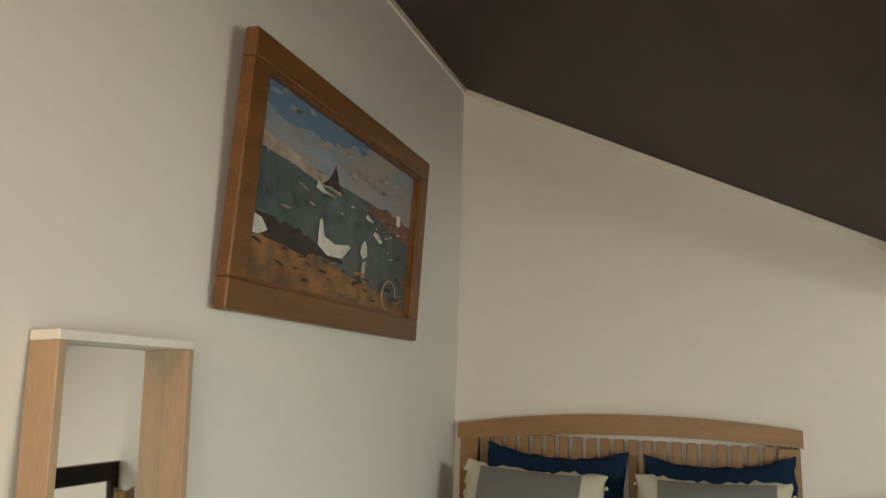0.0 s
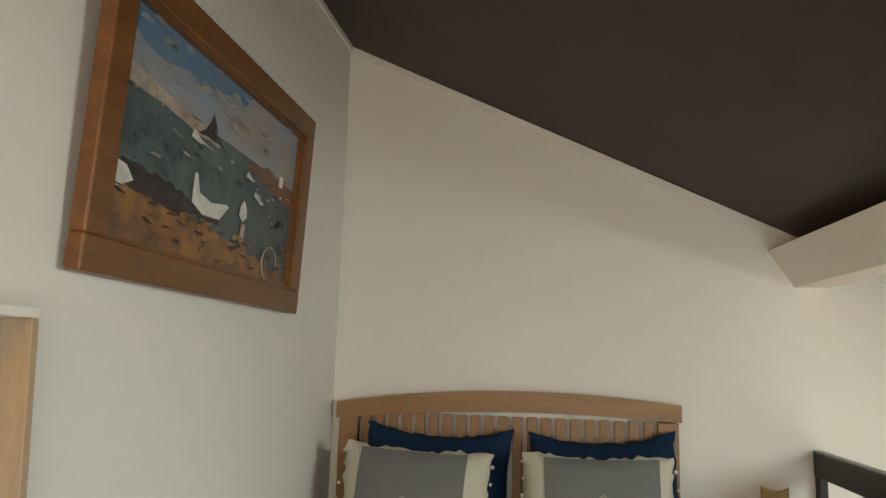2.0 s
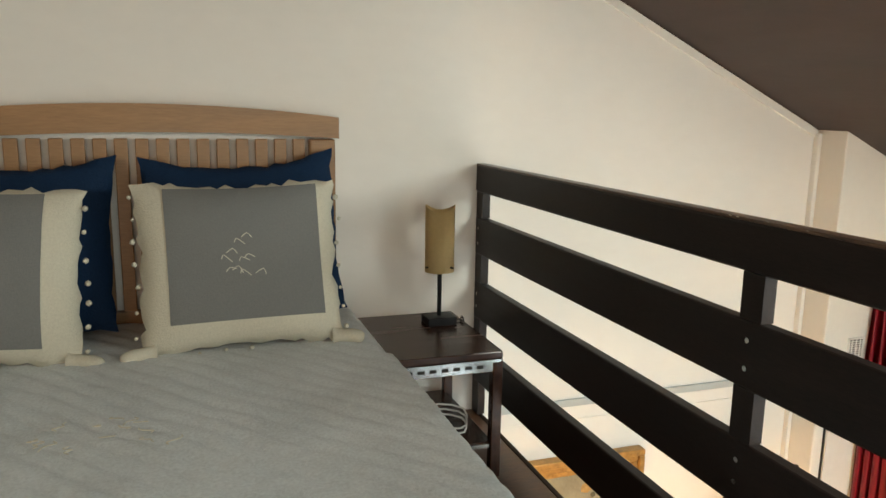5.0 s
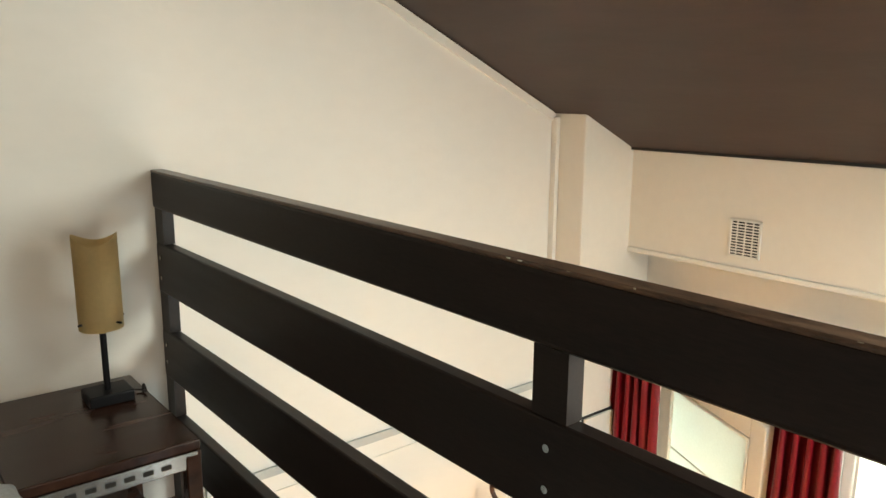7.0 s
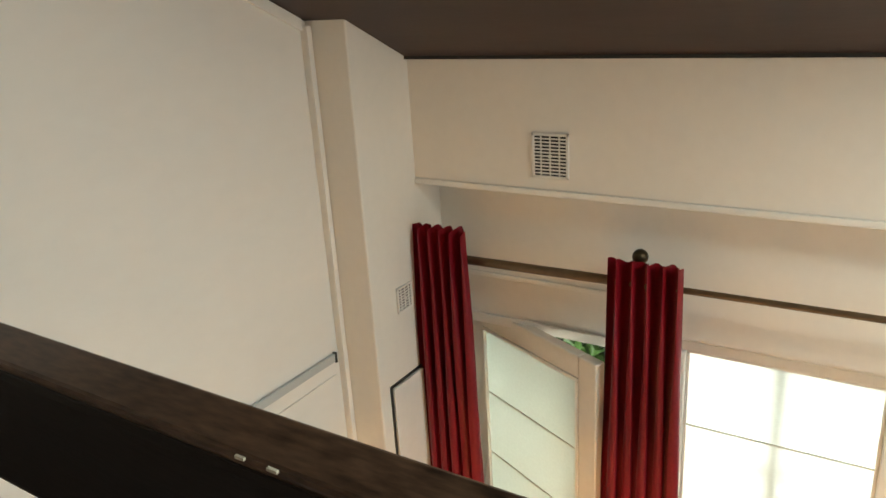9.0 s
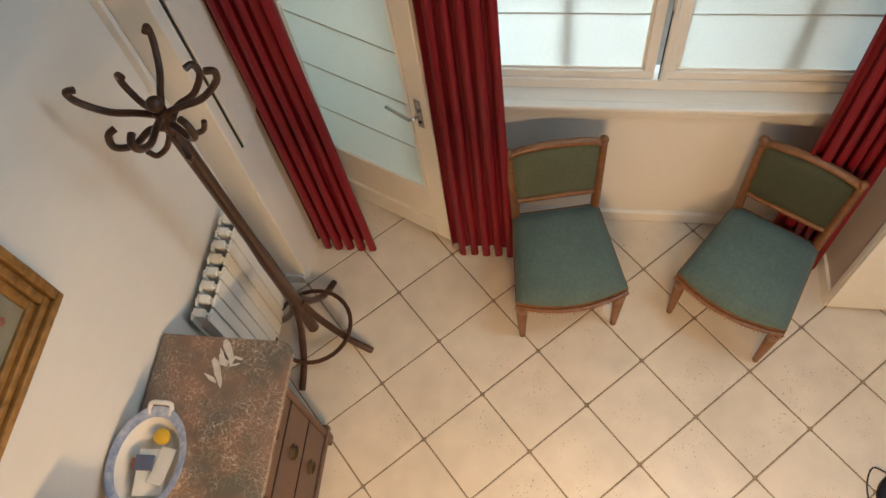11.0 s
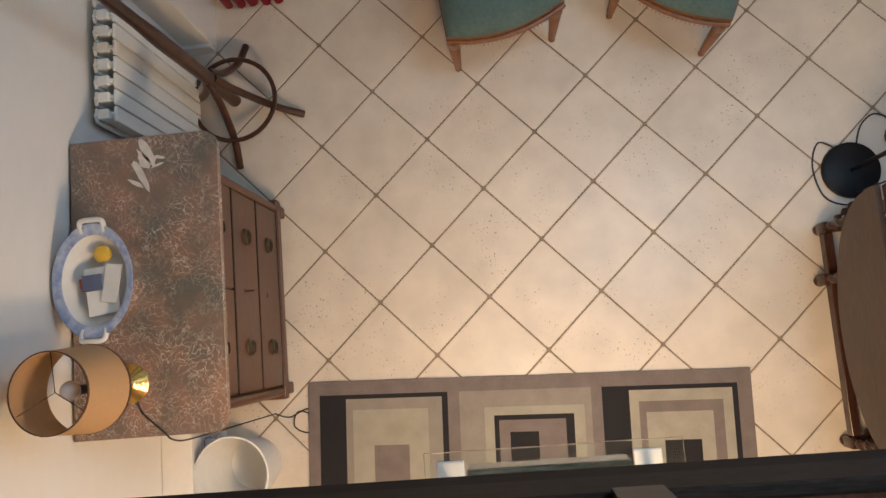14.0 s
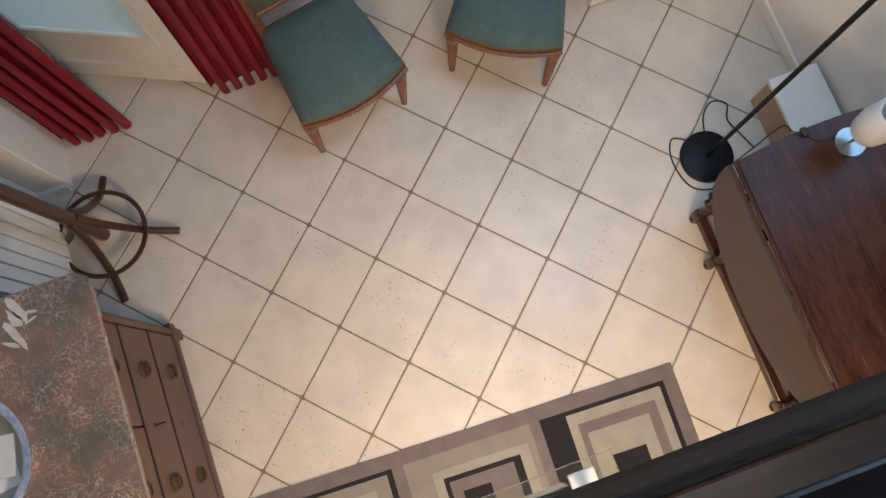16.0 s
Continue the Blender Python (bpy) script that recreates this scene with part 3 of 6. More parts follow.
def quilt():
    q = thing("quilt", "grey quilted cotton bedspread with diagonal stitching, smooth on the bed", "bedspread", (0.82, -1.0, 0.47))
    bm = bmesh.new()
    nx, ny = 230, 210
    x0, x1, y0, y1 = 0.07, 1.615, -1.99, -0.10
    over = 0.30
    rows = []
    for j in range(ny + 1):
        row = []
        y = y0 + (y1 - y0) * j / ny
        for i in range(nx + 1):
            s = -over + (x1 - x0 + 2 * over) * i / nx
            top = 0.487 + 0.006 * noise.noise(Vector((s * 3, y * 3, 1)))
            d = (s * 1.1 + y) * 2 * math.pi / 0.09
            wave = 0.0068 * abs(math.sin(d / 2 + 0.9 * noise.noise(Vector((s * 4, y * 4, 4))) + 0.3 * noise.noise(Vector((s * 17, y * 17, 7))))) ** 0.5
            wave += 0.0028 * noise.noise(Vector((s * 26, y * 26, 2)))
            if s < 0 or s > x1 - x0:
                out = -s if s < 0 else s - (x1 - x0)
                sgn = -1 if s < 0 else 1
                bend = min(out, 0.05)
                z = top - (out - 0.02) if out > 0.05 else top - out * out * 12
                x = (x0 if s < 0 else x1) + sgn * (0.012 + bend * 0.35 + 0.006 * math.sin(y * 23) * min(1, out * 8) + wave * 1.5)
                if s < 0:
                    x = max(x, 0.012)
            else:
                z, x = top + wave, x0 + s
            if x > 1.622 and y > -0.62:
                x = 1.622
            row.append(bm.verts.new((x, y, z)))
        rows.append(row)
    for j in range(ny):
        for i in range(nx):
            bm.faces.new((rows[j][i], rows[j][i + 1], rows[j + 1][i + 1], rows[j + 1][i]))
    part("cover", bm, QUILT, q, smooth=70)
    # embroidered sprig in pale thread
    em = bmesh.new()
    rng = random.Random(9)
    for k in range(14):
        cx, cy = 0.90 + rng.uniform(-0.16, 0.16), -1.02 + rng.uniform(-0.09, 0.09)
        pts = [(cx + 0.022 * t * math.cos(k) + 0.009 * math.sin(5 * t + k), cy + 0.022 * t * math.sin(k * 1.7), 0.502 + 0.004 * noise.noise(Vector((cx * 3, cy * 3, 1)))) for t in (-1, -0.5, 0, 0.5, 1)]
        tube(em, smooth_path(pts, 4), 0.0014, 5)
    tagged(part("embroidery", em, CREAM, q, "pale embroidered sprig"), kind="stuff")


quilt()


def back_pillow(x, tilt, seed, w=0.66):
    p = thing("bed_pillow", "navy blue cotton pillow propped against the headboard", "pillow", (x, -0.17, 0.80), group="navy pillows", world_built=False)
    p.matrix_basis = pose(x, -0.17, 0.785, -12, tilt, 0)
    part("case", pillow_mesh(w, 0.56, 0.15, seed, frill=0.012, sag=0.035), NAVY, p, smooth=60)


back_pillow(0.53, 1.5, 2)
back_pillow(1.255, -2.5, 5, 0.63)


def front_cushion(x, w, tilt, seed, sprig, span):
    """Cream cushion with a grey panel, a frilled tasselled edge and small stitched sprigs."""
    c = thing("scatter_cushion", "cream frilled cushion with a grey panel and tasselled edge", "cushion", (x, -0.4, 0.72), group="grey and cream cushions", world_built=False)
    c.matrix_basis = pose(x, -0.395, 0.735, -16, tilt, 0)
    h = 0.515
    part("cover", pillow_mesh(w, h, 0.17, seed, frill=0.020), CREAM, c, smooth=60)
    # the panel lies a hair above the front
    bm = bmesh.new()
    n = 20
    rng = Vector((seed * 3.1, seed * 1.7, 0.3))
    rows = []
    for j in range(n + 1):
        row = []
        for i in range(n + 1):
            u, v = span[0] + (span[1] - span[0]) * i / n, span[2] + (span[3] - span[2]) * j / n
            puff = max(0.0, (1 - abs(u) ** 2.6) * (1 - abs(v) ** 2.6)) ** 0.55
            wob = noise.noise(Vector((u * 2.2, v * 2.2, -1)) + rng)
            pinch = 1 - 0.07 * (1 - abs(u) ** 2) * abs(v) ** 3
            pinch2 = 1 - 0.06 * (1 - abs(v) ** 2) * abs(u) ** 3
            row.append(bm.verts.new((u * w / 2 * pinch2, -(0.085 * puff + 0.012 * wob * puff) - 0.004, v * h / 2 * pinch)))
        rows.append(row)
    for j in range(n):
        for i in range(n):
            bm.faces.new((rows[j][i], rows[j][i + 1], rows[j + 1][i + 1], rows[j + 1][i]))
    part("panel", bm, GREYCLOTH, c, "plain grey linen panel", smooth=60)
    st = bmesh.new()
    r = random.Random(seed)
    for k in range(sprig):
        cx, cz = r.uniform(-0.05, 0.05), 0.02 + r.uniform(-0.06, 0.06)
        tube(st, smooth_path([(cx - 0.015, -0.0955, cz), (cx + r.uniform(-0.01, 0.01), -0.0965, cz + 0.012), (cx + 0.015, -0.0955, cz + r.uniform(-0.012, 0.012))], 3), 0.0014, 5)
    tagged(part("embroidery", st, CREAM, c, "tiny stitched sprig"), kind="stuff")
    ta = bmesh.new()
    for k in range(30):
        t = k / 30 * 4
        s, f = int(t), t - int(t)
        u, v = ((-1 + 2 * f, -1), (1, -1 + 2 * f), (1 - 2 * f, 1), (-1, 1 - 2 * f))[s]
        if v > 0.9 and s == 2:
            continue
        cx, cz = u * w / 2 * 1.01 + r.uniform(-0.008, 0.008), v * h / 2 * 1.0 + r.uniform(-0.008, 0.008)
        bmesh.ops.create_icosphere(ta, subdivisions=1, radius=r.uniform(0.006, 0.010), matrix=Matrix.Translation((cx, r.uniform(-0.015, 0.01), cz)))
    tagged(part("tassels", ta, CREAM, c, "small knotted tassels", smooth=60), kind="stuff")
    # corner ears of the frill
    for sx in (-1, 1):
        e = bmesh.new()
        tube(e, smooth_path([(sx * w * 0.44, -0.01, -h * 0.47), (sx * (w * 0.5 + 0.02), -0.03, -h * 0.5 + 0.01), (sx * (w * 0.5 + 0.05), -0.04, -h * 0.5 - 0.004)], 4), [0.03] + [0.022] * 6 + [0.018, 0.006], 9)
        part("frill", e, CREAM, c, smooth=60)


front_cushion(0.475, 0.63, 2.0, 3, 4, (-0.76, 0.68, -0.80, 0.93))
front_cushion(1.225, 0.60, -1.0, 7, 10, (-0.72, 0.80, -0.66, 0.95))


def nightstand():
    n = thing("nightstand", "dark wooden bedside table with open shelf and metal drawer runners", "nightstand", (1.82, -0.3, 0))
    x0, x1, y0, y1 = 1.638, 2.03, -0.565, -0.05
    part("top", block(x0, x1, y0, y1, 0.415, 0.44, bevel=0.004), MAHOGANY, n)
    part("shelf", block(x0 + 0.02, x1 - 0.02, y0 + 0.02, y1, 0.10, 0.12, bevel=0.003), MAHOGANY, n)
    for x in (x0, x1 - 0.035):
        for y in (y0, y1 - 0.035):
            part("leg", block(x, x + 0.035, y, y + 0.035, 0.0, 0.4145, bevel=0.003), MAHOGANY, n)
    part("drawer_runner", block(x0 + 0.036, x1 - 0.036, y0 + 0.001, y0 + 0.014, 0.372, 0.412, bevel=0.002), CHROME, n, "bare metal runner, drawer missing")
    for k in range(7):
        xx = x0 + 0.06 + k * 0.04
        # dark blocks on the metal stand for the shaded holes
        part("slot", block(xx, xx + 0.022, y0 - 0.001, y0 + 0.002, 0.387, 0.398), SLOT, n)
    part("runner_flange", block(x0 + 0.01, x1 - 0.01, y0 - 0.004, y0 + 0.01, 0.4055, 0.4145), CHROME, n)
    part("shelf_edge", block(x0 + 0.036, x1 - 0.036, y0 + 0.008, y0 + 0.02, 0.106, 0.116), CHROME, n)
    c = thing("cable", "coil of white cable on the bedside shelf", "cable", (1.88, -0.35, 0.12))
    bm = bmesh.new()
    pts = [(1.90 + 0.07 * math.cos(a) + 0.01 * math.sin(3 * a), -0.4 + 0.10 * math.sin(a), 0.127 + 0.003 * a) for a in [k * 0.5 for k in range(34)]]
    tube(bm, pts, 0.0035, 6)
    part("wire", bm, PAPER, c, smooth=True)


nightstand()


def bedside_lamp():
    x, y, z = 1.93, -0.20, 0.44
    l = thing("table_lamp", "small table lamp with a rolled parchment shade and black stem", "lamp", (x, y, z))
    part("base", block(x - 0.055, x + 0.055, y - 0.045, y + 0.045, z, z + 0.03, bevel=0.004), BLACK, l)
    part("stem", tube(bmesh.new(), [(x, y, z + 0.03), (x, y, z + 0.21)], 0.008, 12), BLACK, l, smooth=True)
    bm = bmesh.new()
    n = 36
    lo, hi = [], []
    for k in range(n + 1):
        a = radians(250) + 2 * math.pi * 1.04 * k / n
        r = 0.050 + 0.006 * k / n
        top = 0.425 + 0.012 * math.cos(a * 2 + 0.6)
        lo.append(bm.verts.new((x + r * math.cos(a), y + r * math.sin(a), z + 0.195)))
        hi.append(bm.verts.new((x + r * math.cos(a), y + r * math.sin(a), z + top)))
    for k in range(n):
        bm.faces.new((lo[k], lo[k + 1], hi[k + 1], hi[k]))
    bmesh.ops.solidify(bm, geom=bm.faces[:], thickness=0.0012)
    shade = part("shade", bm, PARCHMENT, l, "cream rolled parchment shade", smooth=60)
    for a in (200, 300, 20):
        c, s = math.cos(radians(a)), math.sin(radians(a))
        part("rivet", tube(bmesh.new(), [(x + 0.05 * c, y + 0.05 * s, z + 0.215), (x + 0.064 * c, y + 0.064 * s, z + 0.215)], 0.003, 8), BLACK, shade)
    w = thing("lamp_cable", "thin black lamp cable trailing off the bedside table", "cable", (2.0, -0.15, 0.44))
    bm = tube(bmesh.new(), smooth_path([(x + 0.05, y + 0.02, z + 0.008), (x + 0.085, y, z + 0.006), (2.02, -0.22, z + 0.006), (2.026, -0.17, z - 0.004), (2.05, -0.1, 0.2)], 6), 0.003, 6)
    part("wire", bm, RUBBER, w, smooth=True)


bedside_lamp()


def painting():
    """Harbour picture in a honey-coloured frame on the loft's side wall."""
    y0, y1, z0, z1, fw = -2.078, -0.731, 1.503, 2.278, 0.085
    p = thing("painting", "harbour painting with beached white boats in a wooden frame", "painting", (0.0, (y0 + y1) / 2, z0))
    bars = (("frame_bottom", y0, y1, z0, z0 + fw), ("frame_top", y0, y1, z1 - fw, z1), ("frame_side", y0, y0 + fw, z0 + fw, z1 - fw), ("frame_side", y1 - fw, y1, z0 + fw, z1 - fw))
    for nm, a, b, c, d in bars:
        part(nm, block(0.002, 0.045, a, b, c, d, bevel=0.006), FRAMEWOOD, p)
    ya, yb, za, zb = y0 + fw, y1 - fw, z0 + fw, z1 - fw
    fl = bmesh.new()
    for a, b, c, d in ((ya, yb, za, za + 0.012), (ya, yb, zb - 0.012, zb), (ya, ya + 0.012, za, zb), (yb - 0.012, yb, za, zb)):
        bx(fl, 0.012, 0.034, a, b, c, d)
    part("fillet", fl, FRAMEWOOD, p)
    W, H = yb - ya, zb - za

    def paint(name, col, dark, grain=14, broad=5):
        return material(name, col, 0.45, spread=0.2, dark=dark, grain=grain, broad=broad, bump=0.3, bump_scale=80)
    sky_p = paint("painted_sky", (0.19, 0.27, 0.36), (0.34, 0.28, 0.24), 5, 3.5)
    blue_p = paint("painted_blue", (0.055, 0.15, 0.28), (0.15, 0.21, 0.28), 7, 4)
    sea_p = paint("painted_sea", (0.105, 0.14, 0.135), (0.04, 0.06, 0.07), 18, 6)
    sand_p = paint("painted_sand", (0.40, 0.18, 0.06), (0.07, 0.042, 0.03), 12, 6)
    town_p = paint("painted_town", (0.30, 0.13, 0.075), (0.10, 0.055, 0.045), 30, 16)
    shore_p = paint("painted_shore", (0.55, 0.46, 0.36), (0.20, 0.15, 0.13), 26, 10)
    white_p = paint("painted_white", (0.75, 0.72, 0.64), (0.42, 0.42, 0.41), 30, 12)
    dark_p = paint("painted_dark", (0.05, 0.035, 0.032), (0.02, 0.017, 0.02), 25, 9)

    layer = [0.012]

    def patch(name, pts, mat, jag=0.0, seed=1):
        """A field of paint with the given outline, in shares of the canvas."""
        layer[0] += 0.0003
        bm = bmesh.new()
        fine = []
        for i, q in enumerate(pts):
            r = pts[(i + 1) % len(pts)]
            steps = 8 if jag else 1
            for s in range(steps):
                u, v = q[0] + (r[0] - q[0]) * s / steps, q[1] + (r[1] - q[1]) * s / steps
                if jag and s:
                    v += jag * noise.noise(Vector((u * 25, v * 25, seed)))
                fine.append((min(max(u, 0), 1), min(max(v, 0), 1)))
        bm.faces.new([bm.verts.new((layer[0], ya + W * u, za + H * v)) for u, v in fine])
        bmesh.ops.triangulate(bm, faces=bm.faces[:])
        part(name, bm, mat, p)
    part("canvas", block(0.006, 0.012, ya, yb, za, zb), sea_p, p, "painted canvas")
    patch("sky", [(0, 0.70), (0.5, 0.66), (1, 0.62), (1, 1), (0, 1)], sky_p, 0.01, 2)
    patch("upper_sky", [(0, 0.86), (0.35, 0.84), (0.6, 0.93), (0.62, 1), (0, 1)], blue_p, 0.06, 3)
    patch("far_shore", [(0, 0.655), (0.45, 0.60), (0.46, 0.64), (0.22, 0.695), (0, 0.735)], shore_p, 0.02, 4)
    patch("far_hill", [(0.34, 0.62), (0.48, 0.615), (0.44, 0.66), (0.41, 0.76), (0.38, 0.66)], dark_p, 0.01, 5)
    patch("town", [(0.62, 0.60), (1, 0.49), (1, 0.60), (0.9, 0.64), (0.8, 0.655), (0.7, 0.65)], town_p, 0.03, 6)
    patch("tower", [(0.865, 0.60), (0.90, 0.595), (0.90, 0.665), (0.87, 0.67)], white_p)
    patch("beach", [(0, 0), (1, 0), (1, 0.05), (0.8, 0.12), (0.55, 0.17), (0.3, 0.2), (0.1, 0.26), (0, 0.3)], sand_p, 0.03, 7)
    patch("wet_sand", [(0.02, 0.24), (0.3, 0.2), (0.42, 0.26), (0.25, 0.32), (0.05, 0.34)], dark_p, 0.03, 8)
    patch("boat", [(0.345, 0.285), (0.405, 0.245), (0.495, 0.255), (0.545, 0.335), (0.530, 0.345), (0.445, 0.320), (0.375, 0.345), (0.360, 0.430), (0.345, 0.425)], white_p)
    patch("boat_shadow", [(0.355, 0.250), (0.405, 0.215), (0.505, 0.225), (0.495, 0.250), (0.405, 0.240)], dark_p)
    patch("boat", [(0.610, 0.325), (0.635, 0.295), (0.660, 0.325), (0.655, 0.375), (0.635, 0.415), (0.615, 0.375)], white_p)
    patch("boat", [(0.000, 0.175), (0.035, 0.215), (0.095, 0.265), (0.065, 0.315), (0.000, 0.330), (0, 0.27)], white_p)
    patch("boat", [(0.305, 0.580), (0.375, 0.560), (0.405, 0.575), (0.355, 0.590), (0.315, 0.625)], white_p)
    patch("boat", [(0.690, 0.465), (0.745, 0.430), (0.765, 0.445), (0.735, 0.475), (0.710, 0.520)], white_p)
    patch("boat", [(0.625, 0.545), (0.675, 0.535), (0.685, 0.545), (0.635, 0.575)], white_p)
    patch("boat", [(0.885, 0.375), (0.935, 0.345), (0.945, 0.375), (0.895, 0.405)], dark_p)
    patch("reflection", [(0.620, 0.185), (0.645, 0.175), (0.655, 0.285), (0.625, 0.285)], shore_p)
    patch("sunlit_sand", [(0.4, 0.06), (0.62, 0.05), (0.6, 0.12), (0.45, 0.13)], material("painted_ochre", (0.36, 0.19, 0.065), 0.5, spread=0.3, grain=16, bump=0.3), 0.02, 11)
    rng = random.Random(21)
    for mt, count, u0, u1, v0, v1, ln in ((sky_p, 40, 0.0, 1.0, 0.74, 0.98, 0.05), (shore_p, 26, 0.3, 0.95, 0.72, 0.86, 0.045), (sea_p, 60, 0.02, 0.98, 0.34, 0.6, 0.035), (shore_p, 22, 0.05, 0.98, 0.32, 0.58, 0.022), (sand_p, 50, 0.02, 0.98, 0.03, 0.26, 0.04), (dark_p, 34, 0.02, 0.98, 0.05, 0.34, 0.03), (town_p, 22, 0.62, 0.99, 0.54, 0.66, 0.015), (shore_p, 26, 0.0, 0.42, 0.63, 0.72, 0.014)):
        layer[0] += 0.0003
        dabs = bmesh.new()
        for _ in range(count):
            u, v = rng.uniform(u0, u1), rng.uniform(v0, v1)
            if 0.28 < u < 0.7 and 0.22 < v < 0.46:
                continue
            a, w2, h2 = rng.uniform(-0.5, 0.5), ln * rng.uniform(0.4, 1.0), ln * rng.uniform(0.12, 0.35)
            quad = []
            for du, dv in ((-1, -0.4), (0, -1), (1, -0.2), (0.8, 0.5), (-0.2, 1), (-0.9, 0.4)):
                x2, y2 = du * w2, dv * h2
                quad.append(dabs.verts.new((layer[0], ya + W * min(max(u + x2 * math.cos(a) - y2 * math.sin(a), 0.0), 1.0), za + H * min(max(v + x2 * math.sin(a) + y2 * math.cos(a), 0.0), 1.0))))
            dabs.faces.new(quad)
        tagged(part("brushwork", dabs, mt, p), kind="stuff")
    wh = tube(bmesh.new(), [(layer[0] + 0.001, ya + W * (0.84 + 0.055 * math.cos(a)), za + H * (0.12 + 0.10 * math.sin(a))) for a in [k * 0.42 for k in range(12)]], 0.002, 5)
    part("wheel", wh, shore_p, p)

    p.matrix_basis = pose(0.014, (y0 + y1) / 2, z0, 0, 2.6, 0)


painting()


def wall_mirror():
    y0, y1, z1, z0 = -2.605, -2.209, 1.408, 0.29
    m = thing("wall_mirror", "tall mirror in a deep white box frame on the wall", "mirror", (0, (y0 + y1) / 2, z0))
    part("frame_top", block(0.002, 0.075, y0, y1, z1 - 0.02, z1, bevel=0.002), TRIM, m)
    part("frame_bottom", block(0.002, 0.075, y0, y1, z0, z0 + 0.02, bevel=0.002), TRIM, m)
    part("frame_side", block(0.002, 0.075, y0, y0 + 0.02, z0 + 0.02, z1 - 0.02, bevel=0.002), BEECH, m, "pale beech side of the frame")
    part("frame_side", block(0.002, 0.075, y1 - 0.02, y1, z0 + 0.02, z1 - 0.02, bevel=0.002), BEECH, m, "pale beech side of the frame")
    part("glass", block(0.004, 0.012, y0 + 0.02, y1 - 0.02, z0 + 0.02, z1 - 0.02), MIRROR, m, "silvered mirror glass")
    m.matrix_basis = pose(0.05, (y0 + y1) / 2, z0, 0, -2.5, 0)


wall_mirror()
# unseen window frame added round the opening of the loft fill
setting(part("window_1", bx(bx(block(0.9, 2.1, -5.12, -5.08, 0.25, 0.31), 0.9, 2.1, -5.12, -5.08, 1.39, 1.45), 1.47, 1.53, -5.12, -5.08, 0.31, 1.39), TRIM), "white window added in the unseen loft end wall", "window")


# ---- window wall of the living room ----
def vent(name, x, y, z, w, h, facing):
    """A square louvred grille with a rim, thin bars and a centre screw."""
    v = thing(name, "square white louvred air vent in the wall", "vent", (x, y, z), group="air vents", world_built=False)
    v.matrix_basis = pose(x, y, z, 0, 0, 0 if facing == "west" else 90)
    # dark sheet paints the shaded hollow behind the slats
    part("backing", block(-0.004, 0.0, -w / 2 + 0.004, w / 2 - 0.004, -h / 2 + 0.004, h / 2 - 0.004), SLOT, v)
    for a, b, c, d in ((-w / 2, w / 2, h / 2 - 0.009, h / 2), (-w / 2, w / 2, -h / 2, -h / 2 + 0.009), (-w / 2, -w / 2 + 0.009, -h / 2, h / 2), (w / 2 - 0.009, w / 2, -h / 2, h / 2)):
        part("frame", block(-0.008, 0.0, a, b, c, d, bevel=0.001, seg=1), TRIM, v)
    n = max(6, round(h / 0.0135))
    for i in range(n):
        z0 = -h / 2 + 0.012 + (h - 0.024) * (i + 0.25) / n
        part("slat", block(-0.007, -0.0045, -w / 2 + 0.009, w / 2 - 0.009, z0, z0 + 0.42 * (h - 0.024) / n), TRIM, v)
    for k in (-0.25, 0, 0.25):
        part("bar", block(-0.0075, -0.004, k * w - 0.002, k * w + 0.002, -h / 2 + 0.009, h / 2 - 0.009), TRIM, v)
    part("screw", tube(bmesh.new(), [(-0.004, 0, 0), (-0.0095, 0, 0)], 0.006, 10), TRIM, v)


vent("air_vent", 4.1165, -0.704, 0.687, 0.128, 0.148, "west")
vent("air_vent", 3.988, -0.1655, 0.150, 0.095, 0.10, "south")


def curtain(y0, y1, yb0, yb1, x, xb, top, pleats, seed):
    c = thing("curtain", "floor-length crimson satin curtain gathered in deep pleats", "curtain", (x, (y0 + y1) / 2, FLOOR), group="crimson curtains")
    bm = bmesh.new()
    n, m = pleats * 12, 26
    rows = []
    for j in range(m + 1):
        t = j / m
        row = []
        for i in range(n + 1):
            u = i / n
            a = u * pleats * 2 * math.pi
            ya, yb_ = y0 + (y1 - y0) * u, yb0 + (yb1 - yb0) * u
            y = ya + (yb_ - ya) * t
            amp = 0.034 + 0.014 * noise.noise(Vector((u * 4, t * 1.5, seed)))
            xx = x + (xb - x) * t + amp * math.sin(a + 0.5 * noise.noise(Vector((u * 3, t * 2, seed + 5)))) + 0.012 * noise.noise(Vector((u * 6, t * 4, seed + 9)))
            z = top + (FLOOR + 0.012 - top) * t
            if j == 0:
                z += 0.012 * math.sin(a * 1.0 + seed) + 0.014 * noise.noise(Vector((u * 20, 0, seed)))
            row.append(bm.verts.new((xx, y + 0.016 * math.sin(2 * a) * min(1.0, 4 * t) + 0.006 * math.cos(a), z)))
        rows.append(row)
    for j in range(m):
        for i in range(n):
            bm.faces.new((rows[j][i], rows[j][i + 1], rows[j + 1][i + 1], rows[j + 1][i]))
    part("drape", bm, CRIMSON, c, smooth=70)


curtain(-0.175, -0.40, -0.19, -0.49, 4.07, 4.02, 0.40, 5, 1)
curtain(-0.915, -1.155, -0.90, -1.205, 4.09, 4.02, 0.375, 5, 3)
curtain(-2.40, -2.64, -2.38, -2.64, 4.10, 4.04, 0.375, 5, 6)


